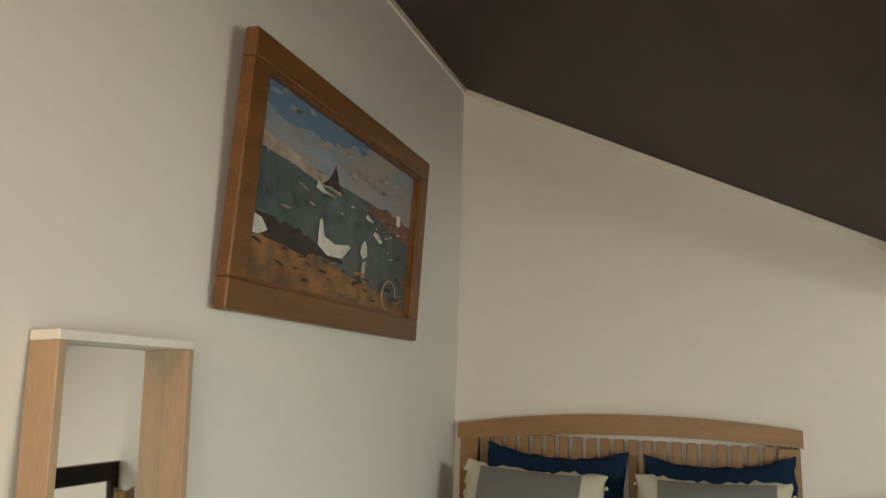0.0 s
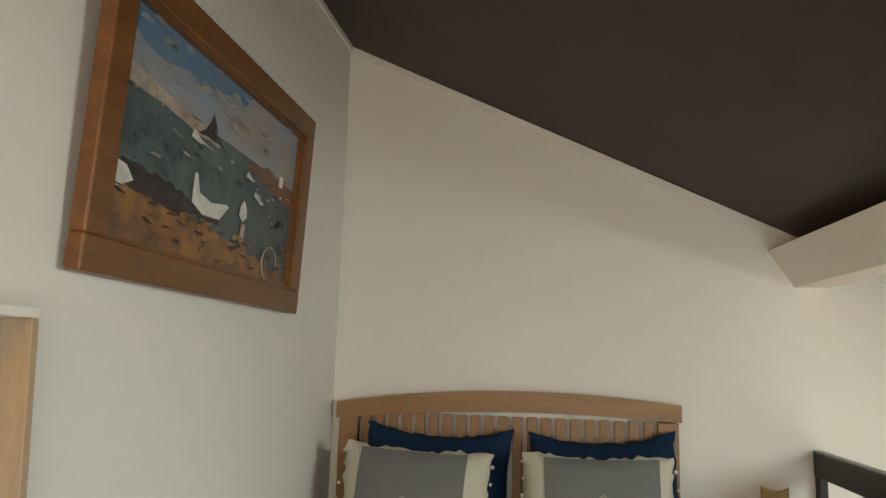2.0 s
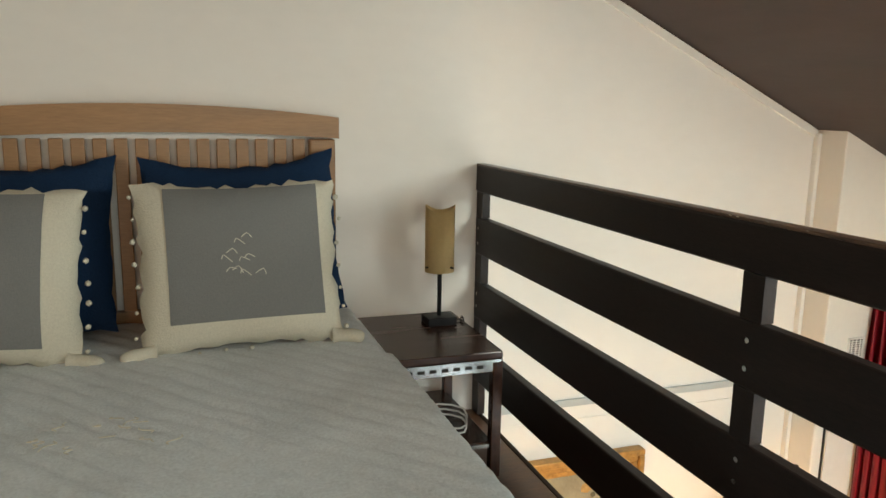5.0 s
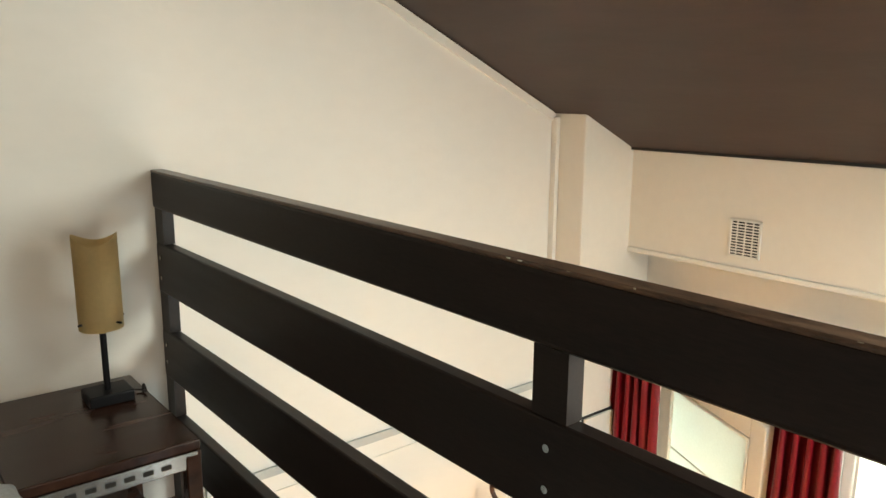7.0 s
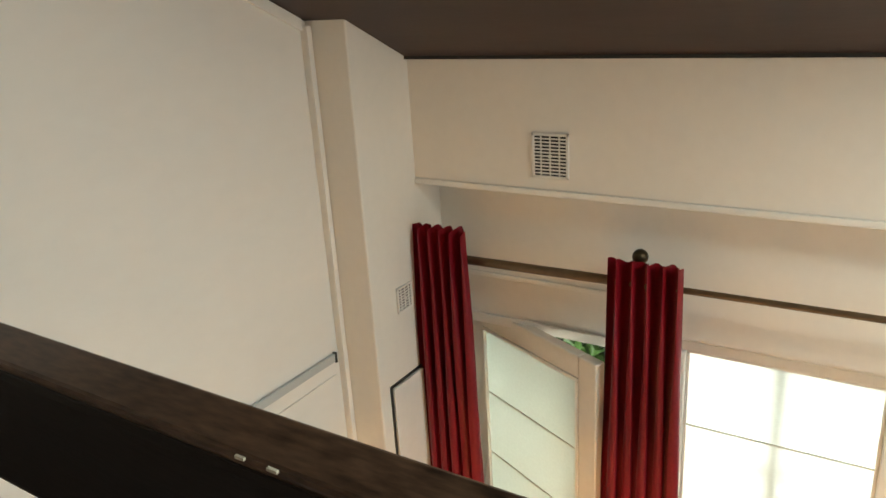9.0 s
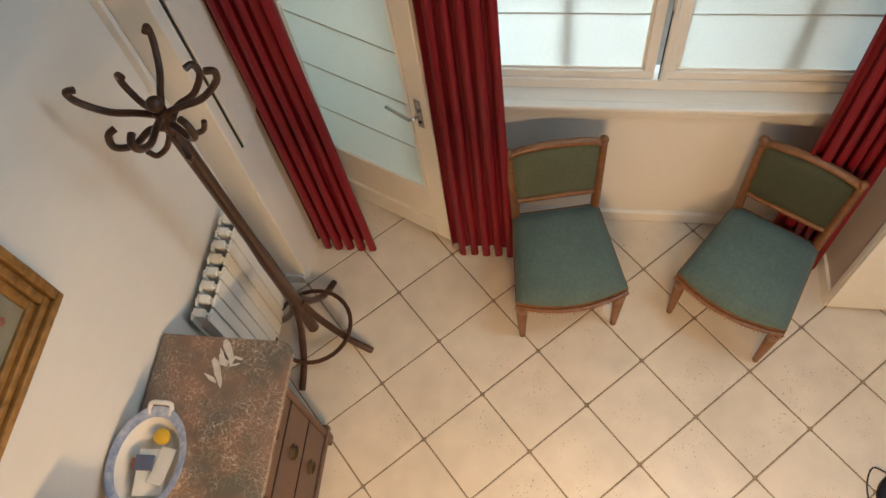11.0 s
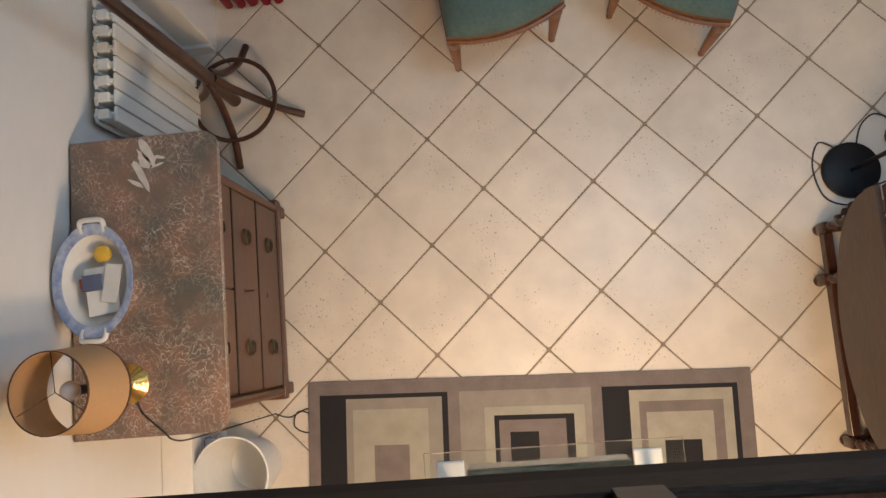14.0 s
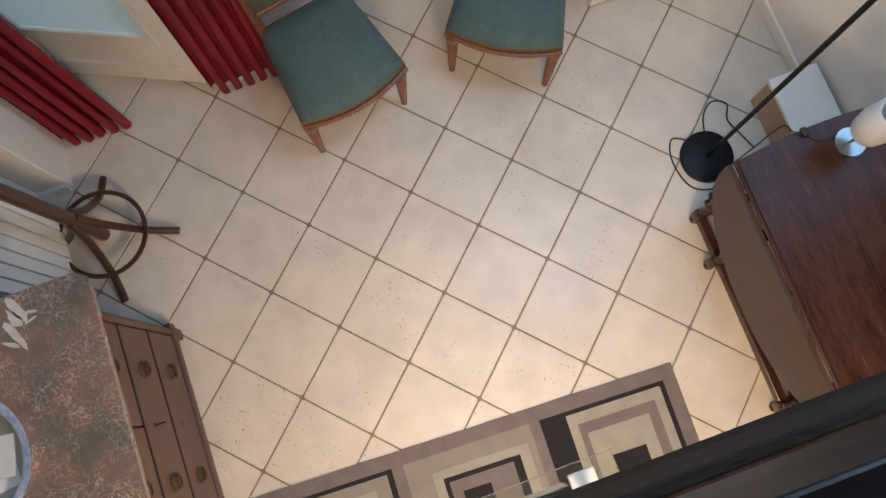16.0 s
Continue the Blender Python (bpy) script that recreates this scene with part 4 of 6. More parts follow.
def curtain_pole():
    p = thing("curtain_pole", "bronze telescopic curtain pole on ball-ended brackets", "curtain pole", (4.13, -1.4, 0.28))
    part("thick_tube", tube(bmesh.new(), [(4.135, -0.17, 0.272), (4.135, -1.06, 0.285)], 0.0165, 14), BRONZE, p, smooth=True)
    part("thin_tube", tube(bmesh.new(), [(4.135, -1.06, 0.285), (4.135, -2.66, 0.30)], 0.0105, 12), BRONZE, p, smooth=True)
    for y in (-1.0, -2.66):
        part("bracket", tube(bmesh.new(), [(4.27, y, 0.25), (4.20, y - 0.01, 0.275), (4.135, y - 0.02, 0.30), (4.15, y + 0.0, 0.36)], 0.009, 10), BRONZE, p, smooth=True)
        b = bmesh.new()
        bmesh.ops.create_uvsphere(b, u_segments=16, v_segments=10, radius=0.026, matrix=Matrix.Translation((4.15, y + 0.005, 0.372)))
        part("finial", b, AGED, p, "round ball finial", smooth=True)


curtain_pole()


def casement(parent, y0, y1, z0, z1, x, rows, blind_seams):
    """One window leaf: stiles, rails, glass, glazing bars outside and a voile blind inside."""
    s = 0.042
    for a, b, c, d, nm in ((y0, y1, z0, z0 + s, "rail"), (y0, y1, z1 - s, z1, "rail"), (y0, y0 + s, z0 + s, z1 - s, "stile"), (y1 - s, y1, z0 + s, z1 - s, "stile")):
        part(nm, block(x, x + 0.045, a, b, c, d, bevel=0.006), TRIM, parent)
    for a, b, c, d in ((y0 + s, y1 - s, z0 + s, z0 + s + 0.012), (y0 + s, y1 - s, z1 - s - 0.012, z1 - s), (y0 + s, y0 + s + 0.012, z0 + s + 0.012, z1 - s - 0.012), (y1 - s - 0.012, y1 - s, z0 + s + 0.012, z1 - s - 0.012)):
        part("bead", block(x + 0.012, x + 0.03, a, b, c, d, bevel=0.003), TRIM, parent)
    g = part("pane", block(x + 0.032, x + 0.036, y0 + s, y1 - s, z0 + s, z1 - s), GLASS, parent, "clear window glass")
    g.visible_shadow = False
    ym = (y0 + y1) / 2
    part("glazing_bar", block(x + 0.075, x + 0.10, ym - 0.018, ym + 0.018, z0 + s, z1 - s), TRIM, parent)
    for k in range(1, rows):
        zz = z0 + (z1 - z0) * k / rows
        part("glazing_bar", block(x + 0.075, x + 0.10, y0 + s, y1 - s, zz - 0.014, zz + 0.014), TRIM, parent)
    bl = bmesh.new()
    nz = 24
    rws = []
    for j in range(nz + 1):
        zz = z0 + s + 0.006 + (z1 - z0 - 2 * s - 0.012) * j / nz
        rws.append([bl.verts.new((x + 0.014 + 0.003 * noise.noise(Vector((k * 0.9, zz * 5, y0))), y0 + s + 0.008 + (y1 - y0 - 2 * s - 0.016) * k / 8, zz)) for k in range(9)])
    for j in range(nz):
        for k in range(8):
            bl.faces.new((rws[j][k], rws[j][k + 1], rws[j + 1][k + 1], rws[j + 1][k]))
    part("blind", bl, BLIND, parent, "sheer white voile blind", smooth=True)
    for k in range(1, blind_seams):
        zz = z0 + (z1 - z0) * k / blind_seams
        part("seam", block(x + 0.0085, x + 0.0165, y0 + s + 0.01, y1 - s - 0.01, zz - 0.0022, zz + 0.0022), SEAM, parent)


def window():
    w = setting(new("window_2"), "white timber window with sheer blinds, closed", "window")
    w.matrix_basis = pose(4.36, -1.87, -1.4)
    w["world_built"] = 1
    for a, b, c, d in ((-2.72, -1.02, -1.40, -1.345), (-2.72, -1.02, 0.015, 0.06), (-1.06, -1.02, -1.345, 0.015), (-2.72, -2.68, -1.345, 0.015)):
        part("window_frame", block(4.335, 4.40, a, b, c, d, bevel=0.006), TRIM, w)
    casement(w, -1.765, -1.06, -1.345, 0.015, 4.345, 3, 4)
    casement(w, -2.68, -1.805, -1.345, 0.015, 4.345, 3, 4)
    # dark strip drawn as the shade in the gap between the leaves
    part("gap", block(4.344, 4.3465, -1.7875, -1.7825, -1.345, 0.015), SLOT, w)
    part("cover_strip", block(4.325, 4.352, -1.815, -1.7885, -1.345, 0.015, bevel=0.006), TRIM, w)
    h = part("handle", block(4.305, 4.326, -1.80, -1.785, -0.98, -0.86, bevel=0.005), CERAMIC, w, "white lever handle")
    part("handle_rose", block(4.318, 4.3265, -1.805, -1.78, -0.955, -0.88, bevel=0.004), CERAMIC, w)
    part("window_sill", block(4.235, 4.335, -2.74, -1.00, -1.432, -1.402, bevel=0.008), TRIM, w)
    part("sill_apron", block(4.252, 4.2695, -2.73, -1.01, -1.475, -1.4325, bevel=0.004), TRIM, w)


window()


def garden_door():
    """Glazed door that stands open into the room."""
    d = setting(new("door_1"), "white glazed garden door standing ajar, with a voile blind", "door")
    hx, hy = 4.375, -0.205
    ang = math.degrees(math.atan2(-0.88 - hy, 4.066 - hx))
    d.matrix_basis = pose(hx, hy, FLOOR + 0.015, 0, 0, ang)
    L, H, s, t = 0.745, 2.29, 0.088, 0.042

    def lb(nm, x0, x1, z0, z1, mat=TRIM, ya=0.0, yb=t, label="", bevel=0.006):
        return part(nm, block(x0, x1, ya, yb, z0, z1, bevel=bevel), mat, d, label)
    lb("stile", 0, s, 0, H), lb("stile", L - s, L, 0, H)
    lb("rail", s, L - s, H - s, H), lb("rail", s, L - s, 0, 0.14), lb("rail", s, L - s, 0.36, 0.42)
    lb("panel", s, L - s, 0.14, 0.36, ya=0.012, yb=0.03)
    for a, b, c, e in ((s, L - s, 0.42, 0.434), (s, L - s, H - s - 0.014, H - s), (s, s + 0.014, 0.434, H - s - 0.014), (L - s - 0.014, L - s, 0.434, H - s - 0.014)):
        lb("bead", a, b, c, e, ya=-0.004, yb=0.012, bevel=0.003)
    g = lb("pane", s, L - s, 0.42, H - s, GLASS, 0.022, 0.026, "clear door glass", 0)
    g.visible_shadow = False
    lb("blind", s + 0.006, L - s - 0.006, 0.43, H - s - 0.008, BLIND, 0.0135, 0.0145, "sheer white voile blind", 0)
    for k in range(1, 6):
        z = 0.43 + (H - s - 0.44) * k / 6
        lb("seam", s + 0.008, L - s - 0.008, z - 0.003, z + 0.003, SEAM, 0.010, 0.018, "", 0)
    part("lever", tube(bmesh.new(), smooth_path([(L - 0.045, -0.002, 1.03), (L - 0.045, -0.05, 1.03), (L - 0.09, -0.055, 1.035), (L - 0.17, -0.05, 1.045)], 4), 0.008, 10), CHROME, d, "curved chrome lever handle", smooth=True)
    part("handle_plate", block(L - 0.06, L - 0.03, -0.005, 0.0, 0.93, 1.10, bevel=0.002), CHROME, d)
    part("lock", tube(bmesh.new(), [(L - 0.045, -0.001, 0.965), (L - 0.045, -0.007, 0.965)], 0.008, 10), BLACK, d)
    for z in (0.25, 1.15, 2.05):
        part("hinge", tube(bmesh.new(), [(-0.004, -0.004, z), (-0.004, -0.004, z + 0.09)], 0.008, 10), CHROME, d)
    fr = setting(new("door_frame"), "white painted frame round the garden door", "door frame")
    fr.matrix_basis = pose(4.38, -0.56, FLOOR)
    fr["world_built"] = 1
    for a, b, c, e in ((-0.2, -0.165, FLOOR, -0.03), (-0.955, -0.92, FLOOR, -0.03), (-0.955, -0.165, -0.03, 0.01)):
        part("jamb", block(4.255, 4.2695, a, b, c, e, bevel=0.004), TRIM, fr)
    part("header_panel", block(4.258, 4.2695, -0.955, -0.165, 0.165, 0.185, bevel=0.004), TRIM, fr)


garden_door()


def chase_panel():
    p = thing("access_panel", "white access panel with an open black joint round it", "panel", (3.94, -0.166, -1.24))
    part("door", block(3.868, 4.06, -0.178, -0.169, -1.235, -0.172, bevel=0.002), TRIM, p)
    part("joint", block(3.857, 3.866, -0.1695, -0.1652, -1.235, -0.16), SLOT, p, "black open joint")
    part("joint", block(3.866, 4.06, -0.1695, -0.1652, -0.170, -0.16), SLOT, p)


chase_panel()


def conduit():
    c = thing("cable_duct", "pale grey plastic cable duct along the plaster wall", "cable duct", (2.9, 0, -0.01))
    part("duct", block(2.24, 3.75, -0.014, -0.001, -0.038, -0.006, bevel=0.003), material("grey_plastic_duct", (0.46, 0.48, 0.47), 0.5, spread=0.04), c)
    part("end_cap", block(3.748, 3.758, -0.017, -0.001, -0.042, -0.002, bevel=0.002), SLOT, c)
    part("wire", tube(bmesh.new(), [(2.3, -0.003, -0.10), (2.9, -0.003, -0.105), (3.4, -0.003, -0.10), (3.755, -0.003, -0.095)], 0.0025, 6), TRIM, c)


conduit()


def foliage():
    """Shrubs above the garden wall."""
    for k, (x, y, z, r, seed) in enumerate(((6.75, 0.2, -0.95, 0.7, 1), (6.8, -0.95, -0.9, 0.75, 2), (7.1, 1.4, -0.8, 0.9, 3), (7.6, 0.1, -0.5, 0.9, 4))):
        s = thing("shrub", "leafy green shrub behind the garden wall", "shrub", (x, y, FLOOR), group="garden shrubs")
        part("trunk", tube(bmesh.new(), [(x, y, FLOOR - 0.03), (x + 0.03, y, -1.4), (x, y + 0.05, z)], [0.05, 0.04, 0.02], 8), BENTWOOD, s)
        rng = random.Random(seed)
        bm = bmesh.new()
        for _ in range(1700):
            d = Vector((rng.gauss(0, 1), rng.gauss(0, 1), rng.gauss(0, 1))).normalized() * r * rng.uniform(0.55, 1.0)
            d.z *= 0.75
            L, wd = rng.uniform(0.05, 0.10), rng.uniform(0.02, 0.04)
            m = Matrix.Translation(Vector((x, y, z)) + d) @ Euler((rng.uniform(-1.3, 1.3), rng.uniform(-1.3, 1.3), rng.uniform(0, 6.3))).to_matrix().to_4x4()
            q = [bm.verts.new(m @ Vector(c)) for c in ((-L, 0, 0), (0, -wd, 0.008), (L, 0, -0.01), (0, wd, 0.008))]
            bm.faces.new(q)
        tagged(part("crown", bm, LEAF, s), kind="stuff")


foliage()


# ---- living room below ----
def radiator():
    r = thing("radiator", "white aluminium sectional radiator under the plaster wall", "radiator", (3.5, -0.08, FLOOR + 0.1))
    x0, n, w = 3.207, 8, 0.0605
    z0, z1 = FLOOR + 0.11, -1.45
    for i in range(n):
        a = x0 + i * w
        s = bmesh.new()
        bx(s, a + 0.0035, a + w - 0.0035, -0.118, -0.106, z0, z1 - 0.012, bevel=0.003)
        bx(s, a + 0.018, a + w - 0.018, -0.106, -0.03, z0 + 0.03, z1 - 0.02, bevel=0.003)
        bx(s, a + 0.004, a + w - 0.004, -0.048, -0.036, z0 + 0.02, z1 - 0.014, bevel=0.003)
        bx(s, a + 0.013, a + w - 0.013, -0.094, -0.054, z1 - 0.022, z1, bevel=0.004)
        bx(s, a + 0.0255, a + w - 0.0255, -0.106, -0.036, z1 - 0.05, z1 - 0.008, bevel=0.001)
        part("section", s, RADIATOR, r)
    part("lower_pipe", tube(bmesh.new(), [(x0 - 0.03, -0.075, z0 + 0.05), (x0 + n * w + 0.02, -0.075, z0 + 0.05)], 0.014, 12), RADIATOR, r, smooth=True)
    part("valve", lathe(bmesh.new(), [(0.012, 0), (0.018, 0.01), (0.018, 0.045), (0.01, 0.05)], (x0 - 0.025, -0.075, z0 + 0.03), 14), RADIATOR, r, smooth=True)
    part("feed_pipe", tube(bmesh.new(), [(x0 - 0.025, -0.075, FLOOR), (x0 - 0.025, -0.075, z0 + 0.03)], 0.008, 10), CHROME, r, smooth=True)


radiator()


def chest():
    """Louis-style chest with a marble top."""
    c = thing("chest_of_drawers", "walnut chest of drawers with brass ring pulls under a marble top", "chest", (2.61, -0.23, FLOOR))
    x0, x1, y0, y1, top = 2.197, 3.027, -0.442, -0.03, -1.375
    part("carcass", block(x0, x1, y0 + 0.02, y1, FLOOR + 0.10, top, bevel=0.006), WALNUT, c)
    part("plinth", block(x0 - 0.012, x1 + 0.012, y0 - 0.004, y1, FLOOR + 0.075, FLOOR + 0.125, bevel=0.008), WALNUT, c)
    for x in (x0 + 0.005, x1 - 0.055):
        for y in (y0 - 0.002, y1 - 0.05):
            part("foot", block(x, x + 0.05, y, y + 0.05, FLOOR, FLOOR + 0.076, bevel=0.008), WALNUT, c)
    for x in (x0 + 0.002, x1 - 0.045):
        part("pilaster", tube(bmesh.new(), [(x + 0.02, y0 + 0.02, FLOOR + 0.125), (x + 0.02, y0 + 0.02, top)], 0.02, 12), WALNUT, c, smooth=True)
    # near-black sheet behind the fronts paints shade into the gaps between drawers
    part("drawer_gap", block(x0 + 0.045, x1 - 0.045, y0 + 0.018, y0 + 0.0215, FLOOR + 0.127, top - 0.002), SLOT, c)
    hz = (top - FLOOR - 0.135) / 3
    for k in range(3):
        za = FLOOR + 0.13 + k * hz
        spans = [(x0 + 0.048, (x0 + x1) / 2 - 0.003), ((x0 + x1) / 2 + 0.003, x1 - 0.048)] if k == 2 else [(x0 + 0.048, x1 - 0.048)]
        fronts = []
        for a, b in spans:
            fronts.append(part("drawer", block(a, b, y0 + 0.002, y0 + 0.024, za + 0.006, za + hz - 0.006, bevel=0.005), WALNUT, c))
        # dark strip added between the rows, coloured as the gap's shade
        part("drawer_rail", block(x0 + 0.046, x1 - 0.046, y0 + 0.0, y0 + 0.0235, za - 0.005, za + 0.005, bevel=0.002), ESPRESSO, c)
        for sx in (0.25, 0.75):
            xm, zm = x0 + (x1 - x0) * sx, za + hz * 0.5
            part("pull_plate", moved(lathe(bmesh.new(), [(0.0, 0.0), (0.033, 0.001), (0.030, 0.005), (0.012, 0.008)], n=18), Matrix.Translation((xm, y0 + 0.002, zm)) @ pose(0, 0, 0, 90, 0, 0)), AGED, fronts[0 if sx < 0.5 else -1], "aged brass plate", smooth=True)
            part("ring_pull", tube(bmesh.new(), [(xm + 0.024 * math.cos(a), y0 - 0.010 - 0.005 * math.sin(a), zm - 0.012 + 0.027 * math.sin(a)) for a in [j * math.pi / 8 for j in range(17)]], 0.004, 6), AGED, fronts[0 if sx < 0.5 else -1], "aged brass ring", smooth=True)
        part("keyhole", moved(lathe(bmesh.new(), [(0.0, 0.0), (0.011, 0.001), (0.009, 0.003)], n=14), Matrix.Translation(((x0 + x1) / 2 + (0.03 if k == 2 else 0), y0 + 0.002, za + hz * 0.62)) @ pose(0, 0, 0, 90, 0, 0)), AGED, fronts[-1])
    key = tube(bmesh.new(), [((x0 + x1) / 2, y0 - 0.001, FLOOR + 0.13 + hz * 1.62), ((x0 + x1) / 2, y0 - 0.035, FLOOR + 0.13 + hz * 1.62)], 0.003, 8)
    part("key", key, AGED, c)
    m = thing("marble_top", "red and grey veined marble slab with rounded corners", "marble top", (2.62, -0.25, top))
    X0, X1, Y0, Y1, r = 2.147, 3.11, -0.508, -0.01, 0.05
    out = [(X0, Y1), (X1, Y1)]
    out = [(X1, Y1)] + [(X0, Y1)]
    out += [(X0 + r - r * math.cos(a), Y0 + r - r * math.sin(a)) for a in [k * math.pi / 16 for k in range(9)]]
    out += [(X1 - r + r * math.sin(a), Y0 + r - r * math.cos(a)) for a in [k * math.pi / 16 for k in range(9)]]
    bm = prism(bmesh.new(), out, top + 0.001, top + 0.026)
    rim = [e for e in bm.edges if abs(e.verts[0].co.z - e.verts[1].co.z) < 1e-6]
    bmesh.ops.bevel(bm, geom=rim, offset=0.005, segments=2, affect="EDGES")
    part("slab", bm, MARBLE, m, smooth=30)
    rng = random.Random(3)
    streaks = bmesh.new()
    for cx, cy, L, ang, wd in ((3.055, -0.275, 0.05, 28, 0.017), (2.985, -0.25, 0.055, 25, 0.012), (3.03, -0.262, 0.035, 30, 0.016), (2.955, -0.235, 0.03, 60, 0.006), (3.035, -0.315, 0.018, 80, 0.006), (3.01, -0.31, 0.022, 110, 0.004)):
        pts = []
        for k in range(14):
            a = k / 14 * 2 * math.pi
            j = 1 + 0.5 * noise.noise(Vector((cx * 40 + math.cos(a) * 2, cy * 40 + math.sin(a) * 2, 1)))
            u, v = L * math.cos(a) * j, wd * math.sin(a) * j
            pts.append((cx + u * math.cos(radians(ang)) - v * math.sin(radians(ang)), cy + u * math.sin(radians(ang)) + v * math.cos(radians(ang))))
        prism(streaks, pts, top + 0.0262, top + 0.0266)
    part("vein", streaks, VEIN, m, "broad white vein in the marble")


chest()
TOPZ = -1.349


def tureen():
    x, y, z = 2.638, -0.143, TOPZ
    t = thing("ceramic_bowl", "oval blue and white ceramic bowl with side handles, full of odds", "bowl", (x, y, z))
    sx, sy = 0.95, 0.70
    body = lathe(bmesh.new(), [(0.085, 0.0), (0.10, 0.004), (0.10, 0.012), (0.135, 0.05), (0.158, 0.098), (0.150, 0.098), (0.128, 0.052), (0.08, 0.016), (0.0, 0.014)], (x, y, z), 40, sx, sy)
    part("body", body, CERAMIC, t, smooth=60)
    rim = lathe(bmesh.new(), [(0.150, 0.0985), (0.158, 0.0975), (0.184, 0.106), (0.186, 0.110), (0.180, 0.1115), (0.150, 0.1015)], (x, y, z), 44, sx, sy, closed=True)
    part("rim", rim, BLUEGLAZE, t, "rim with blue printed border", smooth=60)
    for s in (-1, 1):
        part("handle", tube(bmesh.new(), smooth_path([(x + s * 0.150, y - 0.036, z + 0.10), (x + s * 0.182, y - 0.035, z + 0.113), (x + s * 0.186, y, z + 0.117), (x + s * 0.182, y + 0.035, z + 0.113), (x + s * 0.150, y + 0.036, z + 0.10)], 5), 0.0085, 10), CERAMIC, t, smooth=True)
    def inside(name, label, cat, dx, dy, w, h, th, rz, tilt, mat, lift):
        o = thing(name, label, cat, (x + dx, y + dy, z + lift), world_built=False)
        o.matrix_basis = pose(x + dx, y + dy, z + lift, tilt, 4, rz)
        part("body", block(-w / 2, w / 2, -h / 2, h / 2, 0, th, bevel=0.001), mat, o)
    inside("folded_paper", "white folded paper in the bowl", "paper", -0.03, -0.01, 0.15, 0.095, 0.004, 8, 8, PAPER, 0.07)
    inside("folded_paper", "white printed leaflet in the bowl", "paper", -0.01, -0.045, 0.12, 0.055, 0.004, -8, -6, PAPER, 0.078)
    inside("packet", "slate blue packet in the bowl", "packet", -0.005, 0.015, 0.05, 0.06, 0.008, 4, 3, SLATEBLUE, 0.082)
    inside("packet", "small orange printed packet in the bowl", "packet", -0.005, 0.055, 0.035, 0.02, 0.008, 12, 5, ORANGE, 0.06)
    o = thing("tape_measure", "round yellow plastic tape measure in the bowl", "tape measure", (x + 0.085, y - 0.01, z + 0.05))
    part("case", lathe(bmesh.new(), [(0.018, 0.0), (0.026, 0.006), (0.026, 0.022), (0.018, 0.028)], (x + 0.085, y - 0.015, z + 0.06), 20), YELLOW, o, smooth=40)


tureen()


def chest_lamp():
    x, y, z = 2.315, -0.20, TOPZ
    l = thing("table_lamp", "brass table lamp with a tan drum shade on the chest", "lamp", (x, y, z))
    part("base", lathe(bmesh.new(), [(0.06, 0), (0.062, 0.006), (0.05, 0.016), (0.046, 0.02), (0.03, 0.03), (0.014, 0.05), (0.018, 0.08), (0.024, 0.12), (0.012, 0.16), (0.009, 0.20), (0.012, 0.25), (0.0, 0.255)], (x, y, z), 26), BRASS, l, "turned brass base", smooth=50)
    sh = lathe(bmesh.new(), [(0.125, 0.24), (0.108, 0.43), (0.1065, 0.43), (0.1235, 0.24)], (x, y, z), 40, closed=True)
    shade = part("shade", sh, TANSHADE, l, "tan paper drum shade", smooth=60)
    for zz, rr in ((0.24, 0.1255), (0.4255, 0.109)):
        part("shade_rim", lathe(bmesh.new(), [(rr - 0.002, zz), (rr + 0.001, zz), (rr + 0.001, zz + 0.007), (rr - 0.002, zz + 0.007)], (x, y, z), 40, closed=True), WALNUT, shade, "dark stitched rim", smooth=60)
    for a in (0, 120, 240):
        part("shade_wire", tube(bmesh.new(), [(x, y, z + 0.40), (x + 0.108 * math.cos(radians(a)), y + 0.108 * math.sin(radians(a)), z + 0.418)], 0.0012, 6), BLACK, shade)
    b = bmesh.new()
    bmesh.ops.create_uvsphere(b, u_segments=18, v_segments=12, radius=0.027, matrix=Matrix.Translation((x, y, z + 0.33)))
    part("bulb", b, BULB, l, "round opal bulb, unlit", smooth=True)
    part("socket", tube(bmesh.new(), [(x, y, z + 0.25), (x, y, z + 0.31)], 0.014, 12), BLACK, l, smooth=True)
    w = thing("lamp_cable", "thin dark lamp cable lying over the marble", "cable", (2.2, -0.25, TOPZ))
    part("wire", tube(bmesh.new(), smooth_path([(x - 0.05, y - 0.02, TOPZ + 0.004), (2.22, -0.24, TOPZ + 0.004), (2.165, -0.30, TOPZ + 0.004), (2.132, -0.34, TOPZ + 0.002), (2.125, -0.36, -1.5), (2.12, -0.36, FLOOR + 0.02)], 6), 0.0028, 6), RUBBER, w, smooth=True)


chest_lamp()


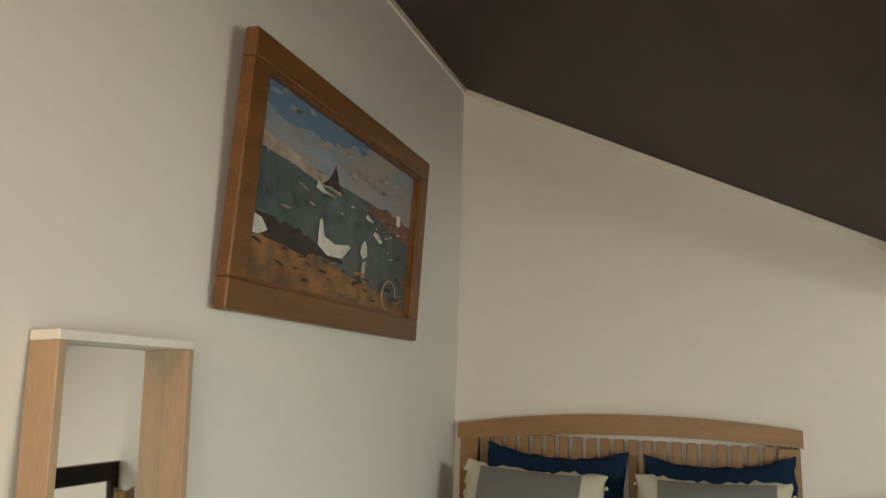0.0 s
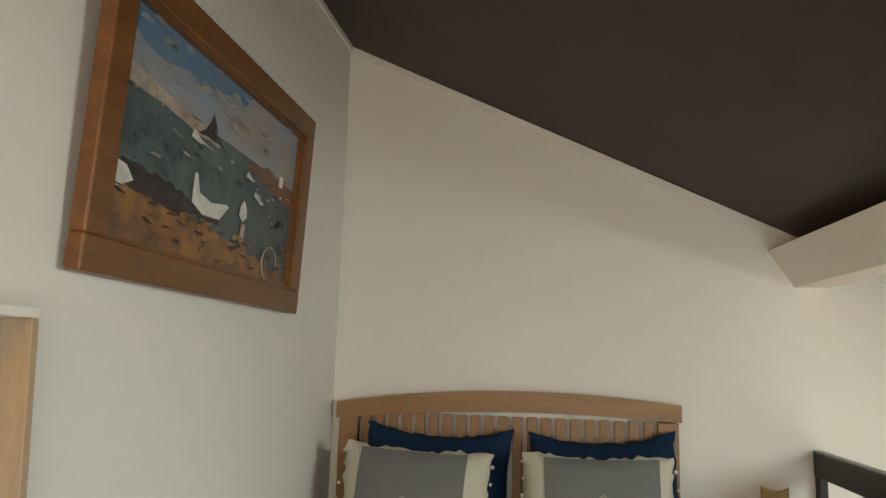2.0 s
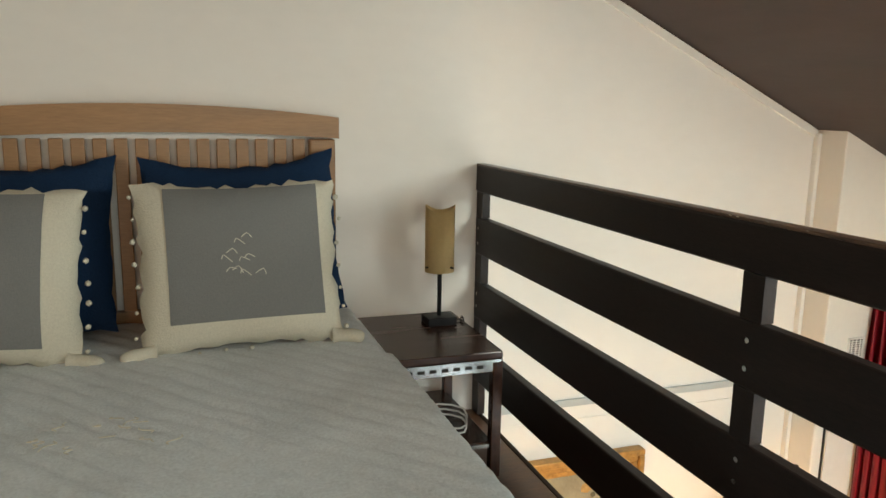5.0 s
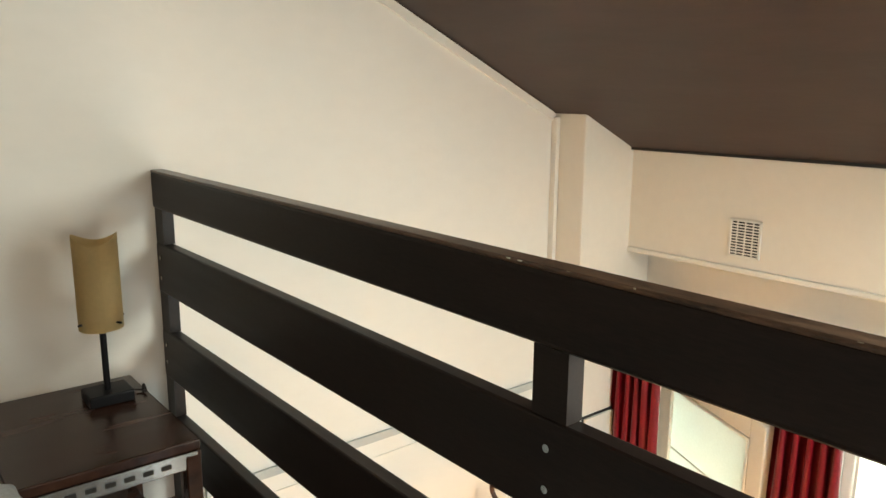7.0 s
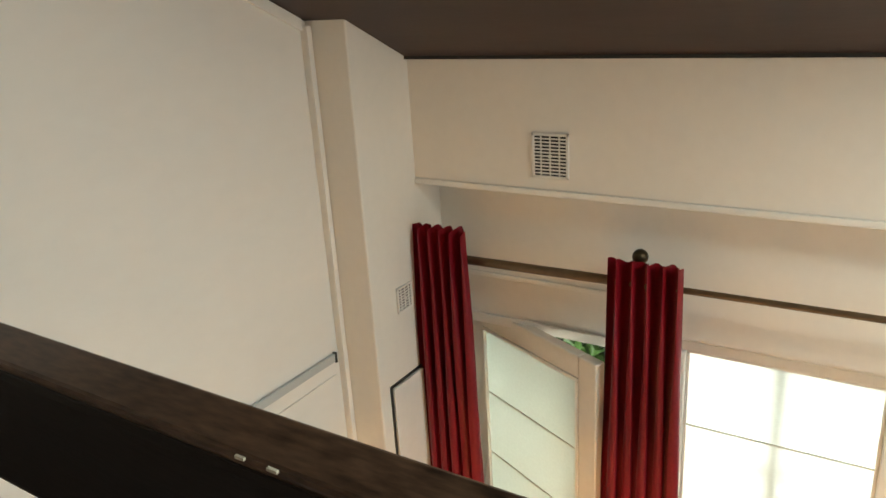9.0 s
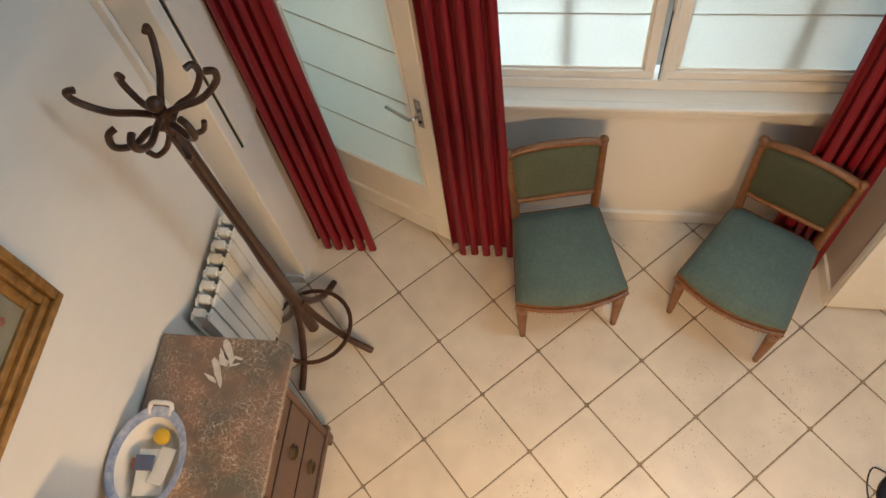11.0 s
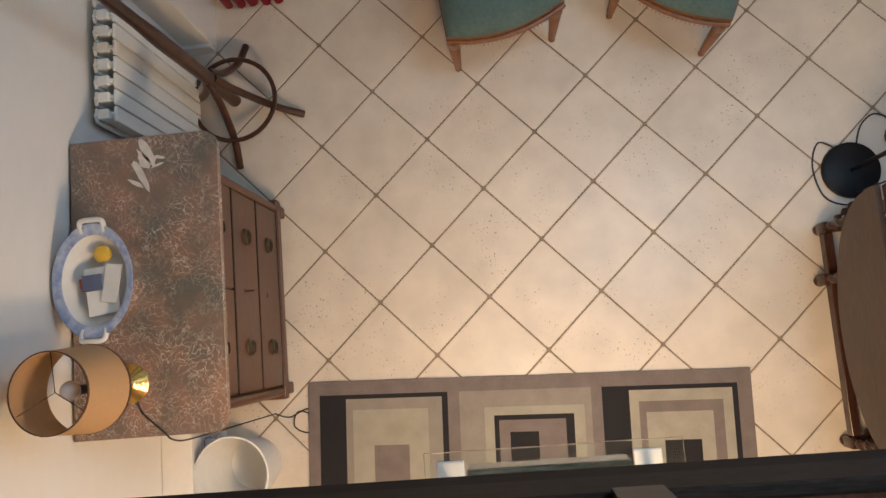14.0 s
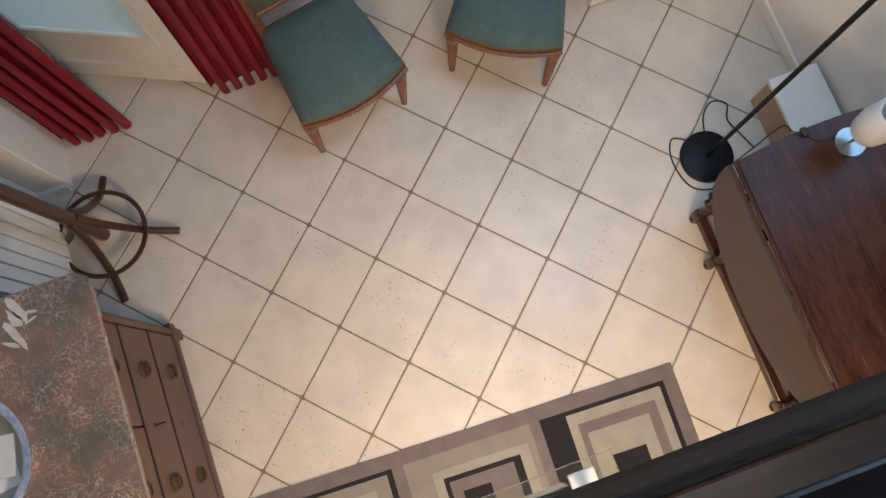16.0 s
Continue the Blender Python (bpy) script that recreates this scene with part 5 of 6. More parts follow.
def gilt_picture():
    x0, x1, z0, z1 = 2.36, 2.965, -0.705, -0.265
    p = thing("framed_picture", "flower picture in a broad gilt moulded frame", "picture", ((x0 + x1) / 2, 0, z0))
    for step, (ins, dep) in enumerate(((0.0, 0.055), (0.03, 0.043), (0.058, 0.03))):
        a0, a1, b0, b1, w = x0 + ins, x1 - ins, z0 + ins, z1 - ins, 0.03
        for c in ((a0, a1, b0, b0 + w), (a0, a1, b1 - w, b1), (a0, a0 + w, b0 + w, b1 - w), (a1 - w, a1, b0 + w, b1 - w)):
            part("moulding", block(c[0], c[1], -dep, -0.001, c[2], c[3], bevel=0.006), GILT, p)
    cv = material("painted_flowers", (0.32, 0.30, 0.22), 0.5, dark=(0.16, 0.14, 0.09), grain=9, broad=6, bump=0.2)
    part("canvas", block(x0 + 0.086, x1 - 0.086, -0.02, -0.012, z0 + 0.086, z1 - 0.086), cv, p)
    rng = random.Random(12)
    cols = (material("painted_rose", (0.34, 0.13, 0.09), 0.5, spread=0.3, grain=40), material("painted_leafage", (0.10, 0.085, 0.045), 0.5, spread=0.3, grain=40), material("painted_gold", (0.42, 0.25, 0.08), 0.5, spread=0.3, grain=40))
    for k in range(26):
        cx, cz = (x0 + x1) / 2 + rng.gauss(0.06, 0.08), z0 + 0.15 + abs(rng.gauss(0, 0.05))
        r = rng.uniform(0.012, 0.03)
        if not (x0 + 0.12 < cx < x1 - 0.12 and z0 + 0.12 < cz < z1 - 0.12):
            continue
        bm = bmesh.new()
        bm.faces.new([bm.verts.new((cx + r * (0.7 + 0.4 * rng.random()) * math.cos(a), -0.0205 - 0.0004 * k, cz + r * (0.7 + 0.4 * rng.random()) * math.sin(a))) for a in [j * math.pi / 5 for j in range(10)]])
        part("petal", bm, cols[k % 3], p)


gilt_picture()


def coat_stand():
    x, y = 3.50, -0.28
    s = thing("coat_stand", "bentwood coat stand with curled hooks and ringed feet", "coat stand", (x, y, FLOOR))
    top = Vector((3.43, -0.30, -0.465))
    foot = Vector((x, y, FLOOR + 0.30))
    part("pole", tube(bmesh.new(), smooth_path([(x, y, FLOOR + 0.12), foot, (3.475, -0.285, -1.45), top], 5), [0.028] * 11 + [0.022] * 5, 12), BENTWOOD, s, smooth=True)
    for tx, ty in ((3.441, -0.561), (3.79, -0.305), (3.56, -0.02), (3.22, -0.255)):
        d = Vector((tx - x, ty - y, 0))
        part("leg", tube(bmesh.new(), smooth_path([(x + d.x * 0.08, y + d.y * 0.08, FLOOR + 0.42), (x + d.x * 0.25, y + d.y * 0.25, FLOOR + 0.27), (x + d.x * 0.62, y + d.y * 0.62, FLOOR + 0.10), (tx, ty, FLOOR + 0.018)], 5), 0.0165, 10), BENTWOOD, s, smooth=True)
    part("ring", tube(bmesh.new(), [(x + 0.185 * math.cos(a), y + 0.185 * math.sin(a), FLOOR + 0.135) for a in [k * math.pi / 16 for k in range(33)]], 0.0105, 8, cap=False), BENTWOOD, s, smooth=True)
    b = bmesh.new()
    bmesh.ops.create_uvsphere(b, u_segments=14, v_segments=10, radius=0.024, matrix=Matrix.Translation(top + Vector((0, 0, 0.025))))
    part("knob", b, BENTWOOD, s, smooth=True)
    for k in range(8):
        a = radians(45 * k + 12)
        c, q = math.cos(a), math.sin(a)
        if k % 2:
            pr = [(0.01, -0.07), (0.05, -0.035), (0.11, -0.04), (0.155, -0.0), (0.150, 0.045), (0.125, 0.05)]
        else:
            pr = [(0.01, -0.02), (0.06, 0.0), (0.13, 0.02), (0.19, 0.075), (0.20, 0.115), (0.175, 0.12)]
        part("hook", tube(bmesh.new(), smooth_path([top + Vector((r * c, r * q, z)) for r, z in pr], 5), 0.0105, 9), BENTWOOD, s, smooth=True)
    for k in range(4):
        a = radians(90 * k + 40)
        c, q = math.cos(a), math.sin(a)
        part("lower_hook", tube(bmesh.new(), smooth_path([top + Vector((r * c, r * q, z)) for r, z in ((0.012, -0.10), (0.04, -0.14), (0.075, -0.15), (0.09, -0.12))], 5), 0.009, 9), BENTWOOD, s, smooth=True)


coat_stand()


def salon_chair(x, y, rz, first=None):
    """Upholstered chair; its front is towards its own -x."""
    if first:
        return copy_thing(first, pose(x, y, FLOOR, 0, 0, rz))
    c = thing("salon_chair", "carved fruitwood chair upholstered in worn teal velvet", "chair", (x, y, FLOOR), rz, "chairs under the window", world_built=False)
    wf, wb, dp, sh = 0.245, 0.20, 0.46, 0.40
    # seat rail with a bowed front
    front = [(-0.035 + 0.05 * (t * 2 - 1) ** 2 - 0.0, -wf + 2 * wf * t) for t in [k / 14 for k in range(15)]]
    outline = front + [(dp, wb), (dp, -wb)]
    inner = [(0.03 + px * 0.93, py * 0.93) for px, py in outline]
    rail = prism(bmesh.new(), outline, sh - 0.055, sh)
    seat_rail = part("seat_rail", rail, CARVED, c, "carved and waxed seat rail")
    bead = tube(bmesh.new(), [(px - 0.006, py, sh - 0.03) for px, py in front], 0.011, 8)
    part("moulding", bead, CARVED, seat_rail, smooth=True)
    dots = bmesh.new()
    for k in range(29):
        t = k / 28
        bmesh.ops.create_icosphere(dots, subdivisions=1, radius=0.0026, matrix=Matrix.Translation((-0.05 + 0.05 * (t * 2 - 1) ** 2, -wf + 2 * wf * t, sh - 0.048)))
    part("carving", dots, CARVED, seat_rail, smooth=60)
    # stuffed seat
    seat = bmesh.new()
    n, m = 16, 16
    rows = []
    for j in range(m + 1):
        v = j / m
        row = []
        for i in range(n + 1):
            u = 2 * i / n - 1
            half = wf + (wb - wf) * v
            fx = -0.033 + 0.05 * u * u
            px = fx + (dp - 0.01 - fx) * v
            dome = (1 - abs(u) ** 4) * (1 - abs(2 * v - 1) ** 4)
            row.append(seat.verts.new((px, u * half * 0.985, sh + 0.004 + 0.058 * dome ** 0.5 + 0.003 * noise.noise(Vector((u * 3, v * 3, 2))))))
        rows.append(row)
    for j in range(m):
        for i in range(n):
            seat.faces.new((rows[j][i], rows[j][i + 1], rows[j + 1][i + 1], rows[j + 1][i]))
    ret = bmesh.ops.extrude_face_region(seat, geom=seat.faces[:])
    for g in ret["geom"]:
        if isinstance(g, bmesh.types.BMVert):
            g.co.z = sh - 0.002
    part("seat", seat, TEAL, c, "padded teal velvet seat", smooth=60)
    for s in (-1, 1):
        leg = lathe(bmesh.new(), [(0.011, 0.0), (0.015, 0.012), (0.012, 0.03), (0.016, 0.05), (0.025, 0.27), (0.020, 0.285), (0.028, 0.30), (0.028, 0.347)], (0.022, s * (wf - 0.028), 0), 16)
        part("front_leg", leg, CARVED, c, "turned and fluted leg", smooth=50)
        b = tube(bmesh.new(), [(dp + 0.03, s * (wb - 0.02), 0.0), (dp - 0.01, s * (wb - 0.02), 0.2), (dp - 0.02, s * (wb - 0.02), 0.40), (dp + 0.035, s * (wb + 0.0), 0.82)], [0.015, 0.02, 0.022, 0.017], 10)
        part("back_post", b, CARVED, c, smooth=True)
        kn = bmesh.new()
        bmesh.ops.create_uvsphere(kn, u_segments=12, v_segments=8, radius=0.021, matrix=Matrix.Translation((dp + 0.036, s * wb, 0.832)))
        part("finial", kn, CARVED, c, smooth=True)
    top = [(dp + 0.036 + 0.0, -wb + 2 * wb * t, 0.815 + 0.035 * math.sin(math.pi * t) ** 0.7) for t in [k / 12 for k in range(13)]]
    part("top_rail", tube(bmesh.new(), top, 0.018, 10), CARVED, c, smooth=True)
    part("lower_rail", tube(bmesh.new(), [(dp - 0.003, -wb + 0.015, 0.52), (dp - 0.003, wb - 0.015, 0.52)], 0.016, 10), CARVED, c, smooth=True)
    bk = bmesh.new()
    rows = []
    for j in range(11):
        v = j / 10
        rows.append([bk.verts.new((dp - 0.003 + 0.036 * v - 0.028 * ((1 - (2 * i / 10 - 1) ** 4) * (1 - (2 * v - 1) ** 4)) ** 0.5, (-wb + 0.012) + 2 * (wb - 0.012) * i / 10, 0.53 + 0.285 * v + 0.03 * v * math.sin(math.pi * i / 10))) for i in range(11)])
    for j in range(10):
        for i in range(10):
            bk.faces.new((rows[j][i], rows[j][i + 1], rows[j + 1][i + 1], rows[j + 1][i]))
    bmesh.ops.solidify(bk, geom=bk.faces[:], thickness=0.012)
    part("backrest", bk, SAGE, c, "padded sage velvet back", smooth=60)
    return c


first_chair = salon_chair(3.603, -1.492, 12.1)
salon_chair(3.6215, -2.1395, -30.0, first_chair)


def rug():
    r = thing("rug", "short-pile rug with nested grey, sand and black squares", "rug", (1.93, -1.44, FLOOR), world_built=False)
    r.matrix_basis = pose(1.876, -1.430, FLOOR, 0, 0, -2.3)
    W, L = 0.66, 1.868

    def pile(name, u0, u1, v0, v1, mat, lift):
        """u runs along the rug's length from its northern end, v back from its window side."""
        bm = bmesh.new()
        bx(bm, W / 2 - v1, W / 2 - v0, L / 2 - u1, L / 2 - u0, 0.001, 0.010 + lift)
        part(name, bm, CARPET[mat], r)
    edge = bmesh.new()
    n = 120
    out = []
    for k in range(n):
        t = k / n * 4
        s, f = int(t), t - int(t)
        a, b = ((-1 + 2 * f, -1), (1, -1 + 2 * f), (1 - 2 * f, 1), (-1, 1 - 2 * f))[s]
        j = 0.003 * noise.noise(Vector((a * 30, b * 50, 1)))
        out.append((a * (W / 2 + j), b * (L / 2 + j)))
    prism(edge, out, 0.0, 0.010)
    part("ground", edge, CARPET["taupe"], r, "taupe pile ground")
    sq = 0.555
    k = 0.0006
    # first square: black with a sand field and a stone heart
    u = 0.05
    pile("square", u, u + sq, 0.06, W - 0.005, "black", k)
    pile("square", u + 0.115, u + sq - 0.025, 0.078, W - 0.01, "stone", 2 * k)
    pile("square", u + 0.145, u + sq - 0.085, 0.125, W - 0.015, "sand", 3 * k)
    pile("square", u + 0.235, u + 0.385, 0.275, 0.425, "taupe", 4 * k)
    # middle square
    u = 0.655
    pile("square", u, u + sq, 0.06, W - 0.005, "stone", k)
    pile("square", u + 0.105, u + sq - 0.03, 0.13, W - 0.01, "sand", 2 * k)
    pile("square", u + 0.145, u + sq - 0.075, 0.165, W - 0.06, "black", 3 * k)
    pile("square", u + 0.165, u + sq - 0.11, 0.185, W - 0.085, "taupe", 4 * k)
    pile("square", u + 0.21, u + 0.33, 0.235, 0.375, "black", 5 * k)
    # last square
    u = 1.255
    pile("square", u, u + sq, 0.06, W - 0.005, "black", k)
    pile("square", u + 0.112, u + sq - 0.022, 0.078, W - 0.01, "sand", 2 * k)
    pile("square", u + 0.150, u + sq - 0.062, 0.125, W - 0.03, "taupe", 3 * k)
    pile("square", u + 0.178, u + sq - 0.105, 0.170, W - 0.07, "sand", 4 * k)
    pile("square", u + 0.245, u + 0.395, 0.285, 0.43, "black", 5 * k)


rug()


def twist_post(bm, x, y, z0, z1, r=0.019):
    """A barley-twist post."""
    n, m = 14, 70
    rows = []
    for j in range(m + 1):
        z = z0 + (z1 - z0) * j / m
        ph = (z - z0) / 0.075 * 2 * math.pi
        end = min(1, min(z - z0, z1 - z) / 0.03)
        rows.append([bm.verts.new((x + math.cos(a) * r * (1 + 0.26 * end * math.cos(2 * a - ph)), y + math.sin(a) * r * (1 + 0.26 * end * math.cos(2 * a - ph)), z)) for a in [2 * math.pi * k / n for k in range(n)]])
    for a, b in zip(rows, rows[1:]):
        for k in range(n):
            bm.faces.new((a[k], a[(k + 1) % n], b[(k + 1) % n], b[k]))
    bm.faces.new(rows[0][::-1]), bm.faces.new(rows[-1])


def gateleg_table():
    t = thing("gateleg_table", "dark oak gate-leg table with barley-twist legs, leaf folded down", "table", (2.33, -3.0, FLOOR))
    x0, x1, y0, y1, top = 1.815, 2.768, -3.40, -2.655, FLOOR + 0.745
    out = [(x0, y1), (x0, y0), (x1, y0)] + [(x1 + 0.03 * math.sin(math.pi * k / 10), y0 + (y1 - y0) * k / 10) for k in range(1, 10)] + [(x1, y1)]
    bm = prism(bmesh.new(), out, top - 0.02, top)
    bmesh.ops.bevel(bm, geom=[e for e in bm.edges if abs(e.verts[0].co.z - e.verts[1].co.z) < 1e-6], offset=0.005, segments=2, affect="EDGES")
    part("tabletop", bm, MAHOGANY, t)
    part("hinge_bead", tube(bmesh.new(), [(x0 + 0.01, y1 + 0.004, top - 0.006), (x1 - 0.005, y1 + 0.004, top - 0.006)], 0.007, 8), MAHOGANY, t, smooth=True)
    # folded leaf: half an oval, hanging
    leaf = bmesh.new()
    arc = [((x0 + x1) / 2 + (x1 - x0) / 2 * math.cos(a), top - 0.024 - 0.40 * abs(math.sin(a)) ** 0.8) for a in [math.pi * k / 28 for k in range(29)]]
    hi = [[leaf.verts.new((x, y, top - 0.023)) for x, z in arc] for y in (y1 + 0.008, y1 + 0.026)]
    lo = [[leaf.verts.new((x, y, z - 0.002)) for x, z in arc] for y in (y1 + 0.008, y1 + 0.026)]
    for k in range(28):
        for s in (0, 1):
            leaf.faces.new((hi[s][k], hi[s][k + 1], lo[s][k + 1], lo[s][k]))
        leaf.faces.new((lo[0][k], lo[0][k + 1], lo[1][k + 1], lo[1][k]))
        leaf.faces.new((hi[0][k], hi[1][k], hi[1][k + 1], hi[0][k + 1]))
    part("folded_leaf", leaf, material("dark_oak_leaf", (0.072, 0.045, 0.031), 0.4, spread=0.3, grain=24, stretch=(1, 6, 6), bump=0.04, spec=0.3), t, "rounded drop leaf hanging down")
    legs = [(2.712, -2.725), (1.85, -2.715), (2.712, -3.25), (1.85, -3.25), (2.50, -2.70)]
    for lx, ly in legs:
        b = bmesh.new()
        bx(b, lx - 0.022, lx + 0.022, ly - 0.022, ly + 0.022, FLOOR + 0.035, FLOOR + 0.12, bevel=0.003)
        bx(b, lx - 0.022, lx + 0.022, ly - 0.022, ly + 0.022, FLOOR + 0.60, FLOOR + 0.724, bevel=0.003)
        lathe(b, [(0.016, 0.0), (0.024, 0.008), (0.024, 0.024), (0.016, 0.035)], (lx, ly, FLOOR), 14)
        twist_post(b, lx, ly, FLOOR + 0.12, FLOOR + 0.60)
        part("leg", b, MAHOGANY, t, "barley-twist leg", smooth=50)
    for a, b in ((0, 1), (2, 3)):
        part("stretcher", block(legs[b][0] + 0.022, legs[a][0] - 0.022, legs[a][1] - 0.018, legs[a][1] + 0.018, FLOOR + 0.05, FLOOR + 0.10, bevel=0.004), MAHOGANY, t)
        part("apron", block(legs[b][0] + 0.022, legs[a][0] - 0.022, legs[a][1] - 0.012, legs[a][1] + 0.012, FLOOR + 0.62, FLOOR + 0.722, bevel=0.004), MAHOGANY, t)
    for k in (0, 1):
        part("stretcher", block(legs[k][0] - 0.018, legs[k][0] + 0.018, legs[k + 2][1] + 0.022, legs[k][1] - 0.022, FLOOR + 0.05, FLOOR + 0.10, bevel=0.004), MAHOGANY, t)
    for lx in (2.712, 1.85):
        b = tube(bmesh.new(), [(lx + (0.10 * (1 if lx > 2.3 else 1)) * k / 22, -2.745 - 0.13 * k / 22, FLOOR + 0.075) for k in range(23)], [0.018 + 0.005 * math.sin(k * 1.15) for k in range(23)], 10)
        part("turned_foot", b, MAHOGANY, t, smooth=True)
    return top


TABLE = gateleg_table()


def small_lamp():
    x, y, z = 2.695, -3.05, TABLE
    l = thing("table_lamp", "small lamp with brushed metal disc base and white glass shade", "lamp", (x, y, z))
    part("base", lathe(bmesh.new(), [(0.052, 0), (0.055, 0.004), (0.053, 0.010), (0.0, 0.012)], (x, y, z), 32), CHROME, l, smooth=40)
    part("stem", tube(bmesh.new(), [(x, y, z + 0.01), (x, y, z + 0.12)], 0.006, 10), CHROME, l, smooth=True)
    part("shade", lathe(bmesh.new(), [(0.045, 0.11), (0.058, 0.12), (0.066, 0.18), (0.058, 0.27), (0.048, 0.285), (0.044, 0.283), (0.054, 0.265), (0.062, 0.18), (0.054, 0.125), (0.0, 0.118)], (x, y, z), 32), FROST, l, "frosted white glass shade", smooth=50)
    w = thing("lamp_cable", "thin black cable with an inline switch on the table", "cable", (2.77, -2.95, z))
    part("wire", tube(bmesh.new(), smooth_path([(x + 0.04, y + 0.03, z + 0.004), (2.735, -2.96, z + 0.004), (2.77, -2.92, z + 0.004), (2.80, -2.88, z + 0.004), (2.832, -2.86, z - 0.01), (2.838, -2.86, z - 0.3), (2.86, -2.9, FLOOR + 0.01)], 6), 0.003, 6), RUBBER, w, smooth=True)
    part("switch", block(2.765, 2.80, -2.925, -2.905, z + 0.002, z + 0.016, bevel=0.004), RUBBER, w)


small_lamp()


def floor_lamp():
    x, y = 2.955, -2.89
    l = thing("floor_lamp", "black metal floor lamp with a round base and thin pole", "floor lamp", (x, y, FLOOR))
    part("base", lathe(bmesh.new(), [(0.118, 0), (0.120, 0.006), (0.118, 0.022), (0.108, 0.027), (0.0, 0.029)], (x, y, FLOOR), 44), BLACK, l, smooth=30)
    part("pole", tube(bmesh.new(), [(x, y, FLOOR + 0.028), (x, y, FLOOR + 1.55)], 0.0095, 12), BLACK, l, smooth=True)
    w = thing("lamp_cable", "black cable looping round the floor lamp base", "cable", (x, y, FLOOR))
    pts = [(x + 0.10, y + 0.05, 0.012), (x + 0.13, y + 0.115, 0.004), (x + 0.03, y + 0.15, 0.004), (x - 0.10, y + 0.12, 0.004), (x - 0.145, y + 0.03, 0.004), (x - 0.12, y - 0.06, 0.004)]
    part("wire", tube(bmesh.new(), smooth_path([(a, b, FLOOR + c) for a, b, c in pts], 6), 0.0035, 6), RUBBER, w, smooth=True)
    pts = [(x + 0.11, y - 0.04, 0.005), (x + 0.19, y - 0.07, 0.005), (x + 0.235, y - 0.13, 0.005), (x + 0.20, y - 0.19, 0.006), (x + 0.13, y - 0.16, 0.010), (x + 0.05, y - 0.19, 0.005), (x - 0.03, y - 0.22, 0.005)]
    part("wire", tube(bmesh.new(), smooth_path([(a, b, FLOOR + c) for a, b, c in pts], 6), 0.0035, 6), RUBBER, w, smooth=True)


floor_lamp()


def cupboard():
    x0, x1, y0, y1, z1 = 3.81, 4.235, -3.40, -2.668, -0.32
    c = thing("cupboard", "tall plain white cupboard with a framed side panel", "cupboard", (4.0, -3.0, FLOOR))
    # body tone is darker and beiger than the door and side frame
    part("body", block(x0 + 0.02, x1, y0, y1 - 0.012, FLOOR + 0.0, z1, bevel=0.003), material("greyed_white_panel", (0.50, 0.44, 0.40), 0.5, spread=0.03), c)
    part("door", block(x0, x0 + 0.0195, y0 + 0.02, y1, FLOOR + 0.03, z1, bevel=0.003), TRIM, c, "flat white door")
    part("side_frame", block(x0 + 0.02, x0 + 0.05, y1 - 0.0118, y1, FLOOR + 0.0, z1, bevel=0.002), TRIM, c)
    part("side_skirting", block(x0 + 0.05, x1, y1 - 0.0118, y1 + 0.004, FLOOR, FLOOR + 0.09, bevel=0.002), TRIM, c)
    part("foot", block(x0 - 0.006, x0 + 0.03, -3.26, -3.20, FLOOR, FLOOR + 0.029, bevel=0.003), TRIM, c)
    part("knob", tube(bmesh.new(), [(x0, -2.9, -1.3), (x0 - 0.02, -2.9, -1.3)], 0.012, 12), CERAMIC, c, smooth=True)


cupboard()
b = thing("storage_box", "low white box with a beige front against the wall", "box", (3.02, -3.3, FLOOR))
part("body", block(2.86, 3.135, -3.41, -3.19, FLOOR, FLOOR + 0.20, bevel=0.004), BEECH, b, "beige box side")
part("lid", block(2.853, 3.142, -3.412, -3.183, FLOOR + 0.2005, FLOOR + 0.222, bevel=0.004), TRIM, b, "white lid")


def corner_bits():
    s = thing("low_shelf", "low white built-in ledge beside the chest", "shelf", (1.7, -0.06, FLOOR))
    part("top", block(1.2, 2.11, -0.125, -0.001, -1.985, -1.96, bevel=0.004), TRIM, s)
    part("front", block(1.2, 2.095, -0.105, -0.001, FLOOR, -1.9855, bevel=0.004), SMOOTH, s)
    part("step", block(1.2, 2.06, -0.135, -0.1055, FLOOR, FLOOR + 0.10, bevel=0.003), TRIM, s)
    b = thing("waste_bin", "round white plastic waste bin", "bin", (1.915, -0.262, FLOOR))
    part("bucket", lathe(bmesh.new(), [(0.105, 0.0), (0.11, 0.004), (0.148, 0.30), (0.144, 0.30), (0.106, 0.012), (0.0, 0.010)], (1.915, -0.262, FLOOR), 40), PAPER, b, smooth=40)
    part("rim", lathe(bmesh.new(), [(0.144, 0.3005), (0.152, 0.300), (0.154, 0.304), (0.152, 0.309), (0.145, 0.309)], (1.915, -0.262, FLOOR), 40, closed=True), PAPER, b, "rolled white rim", smooth=60)
    w = thing("cable", "tangle of thin brown cable on the floor by the chest", "cable", (2.08, -0.43, FLOOR))
    pts = [(2.12, -0.36, 0.02), (2.10, -0.42, 0.005), (2.13, -0.50, 0.004), (2.09, -0.545, 0.004), (2.03, -0.50, 0.004), (2.06, -0.44, 0.007), (2.12, -0.46, 0.008), (2.09, -0.53, 0.006), (1.98, -0.545, 0.004), (1.90, -0.50, 0.004)]
    part("wire", tube(bmesh.new(), smooth_path([(a, b2, FLOOR + c) for a, b2, c in pts], 6), 0.003, 6), RUBBER, w, smooth=True)


corner_bits()


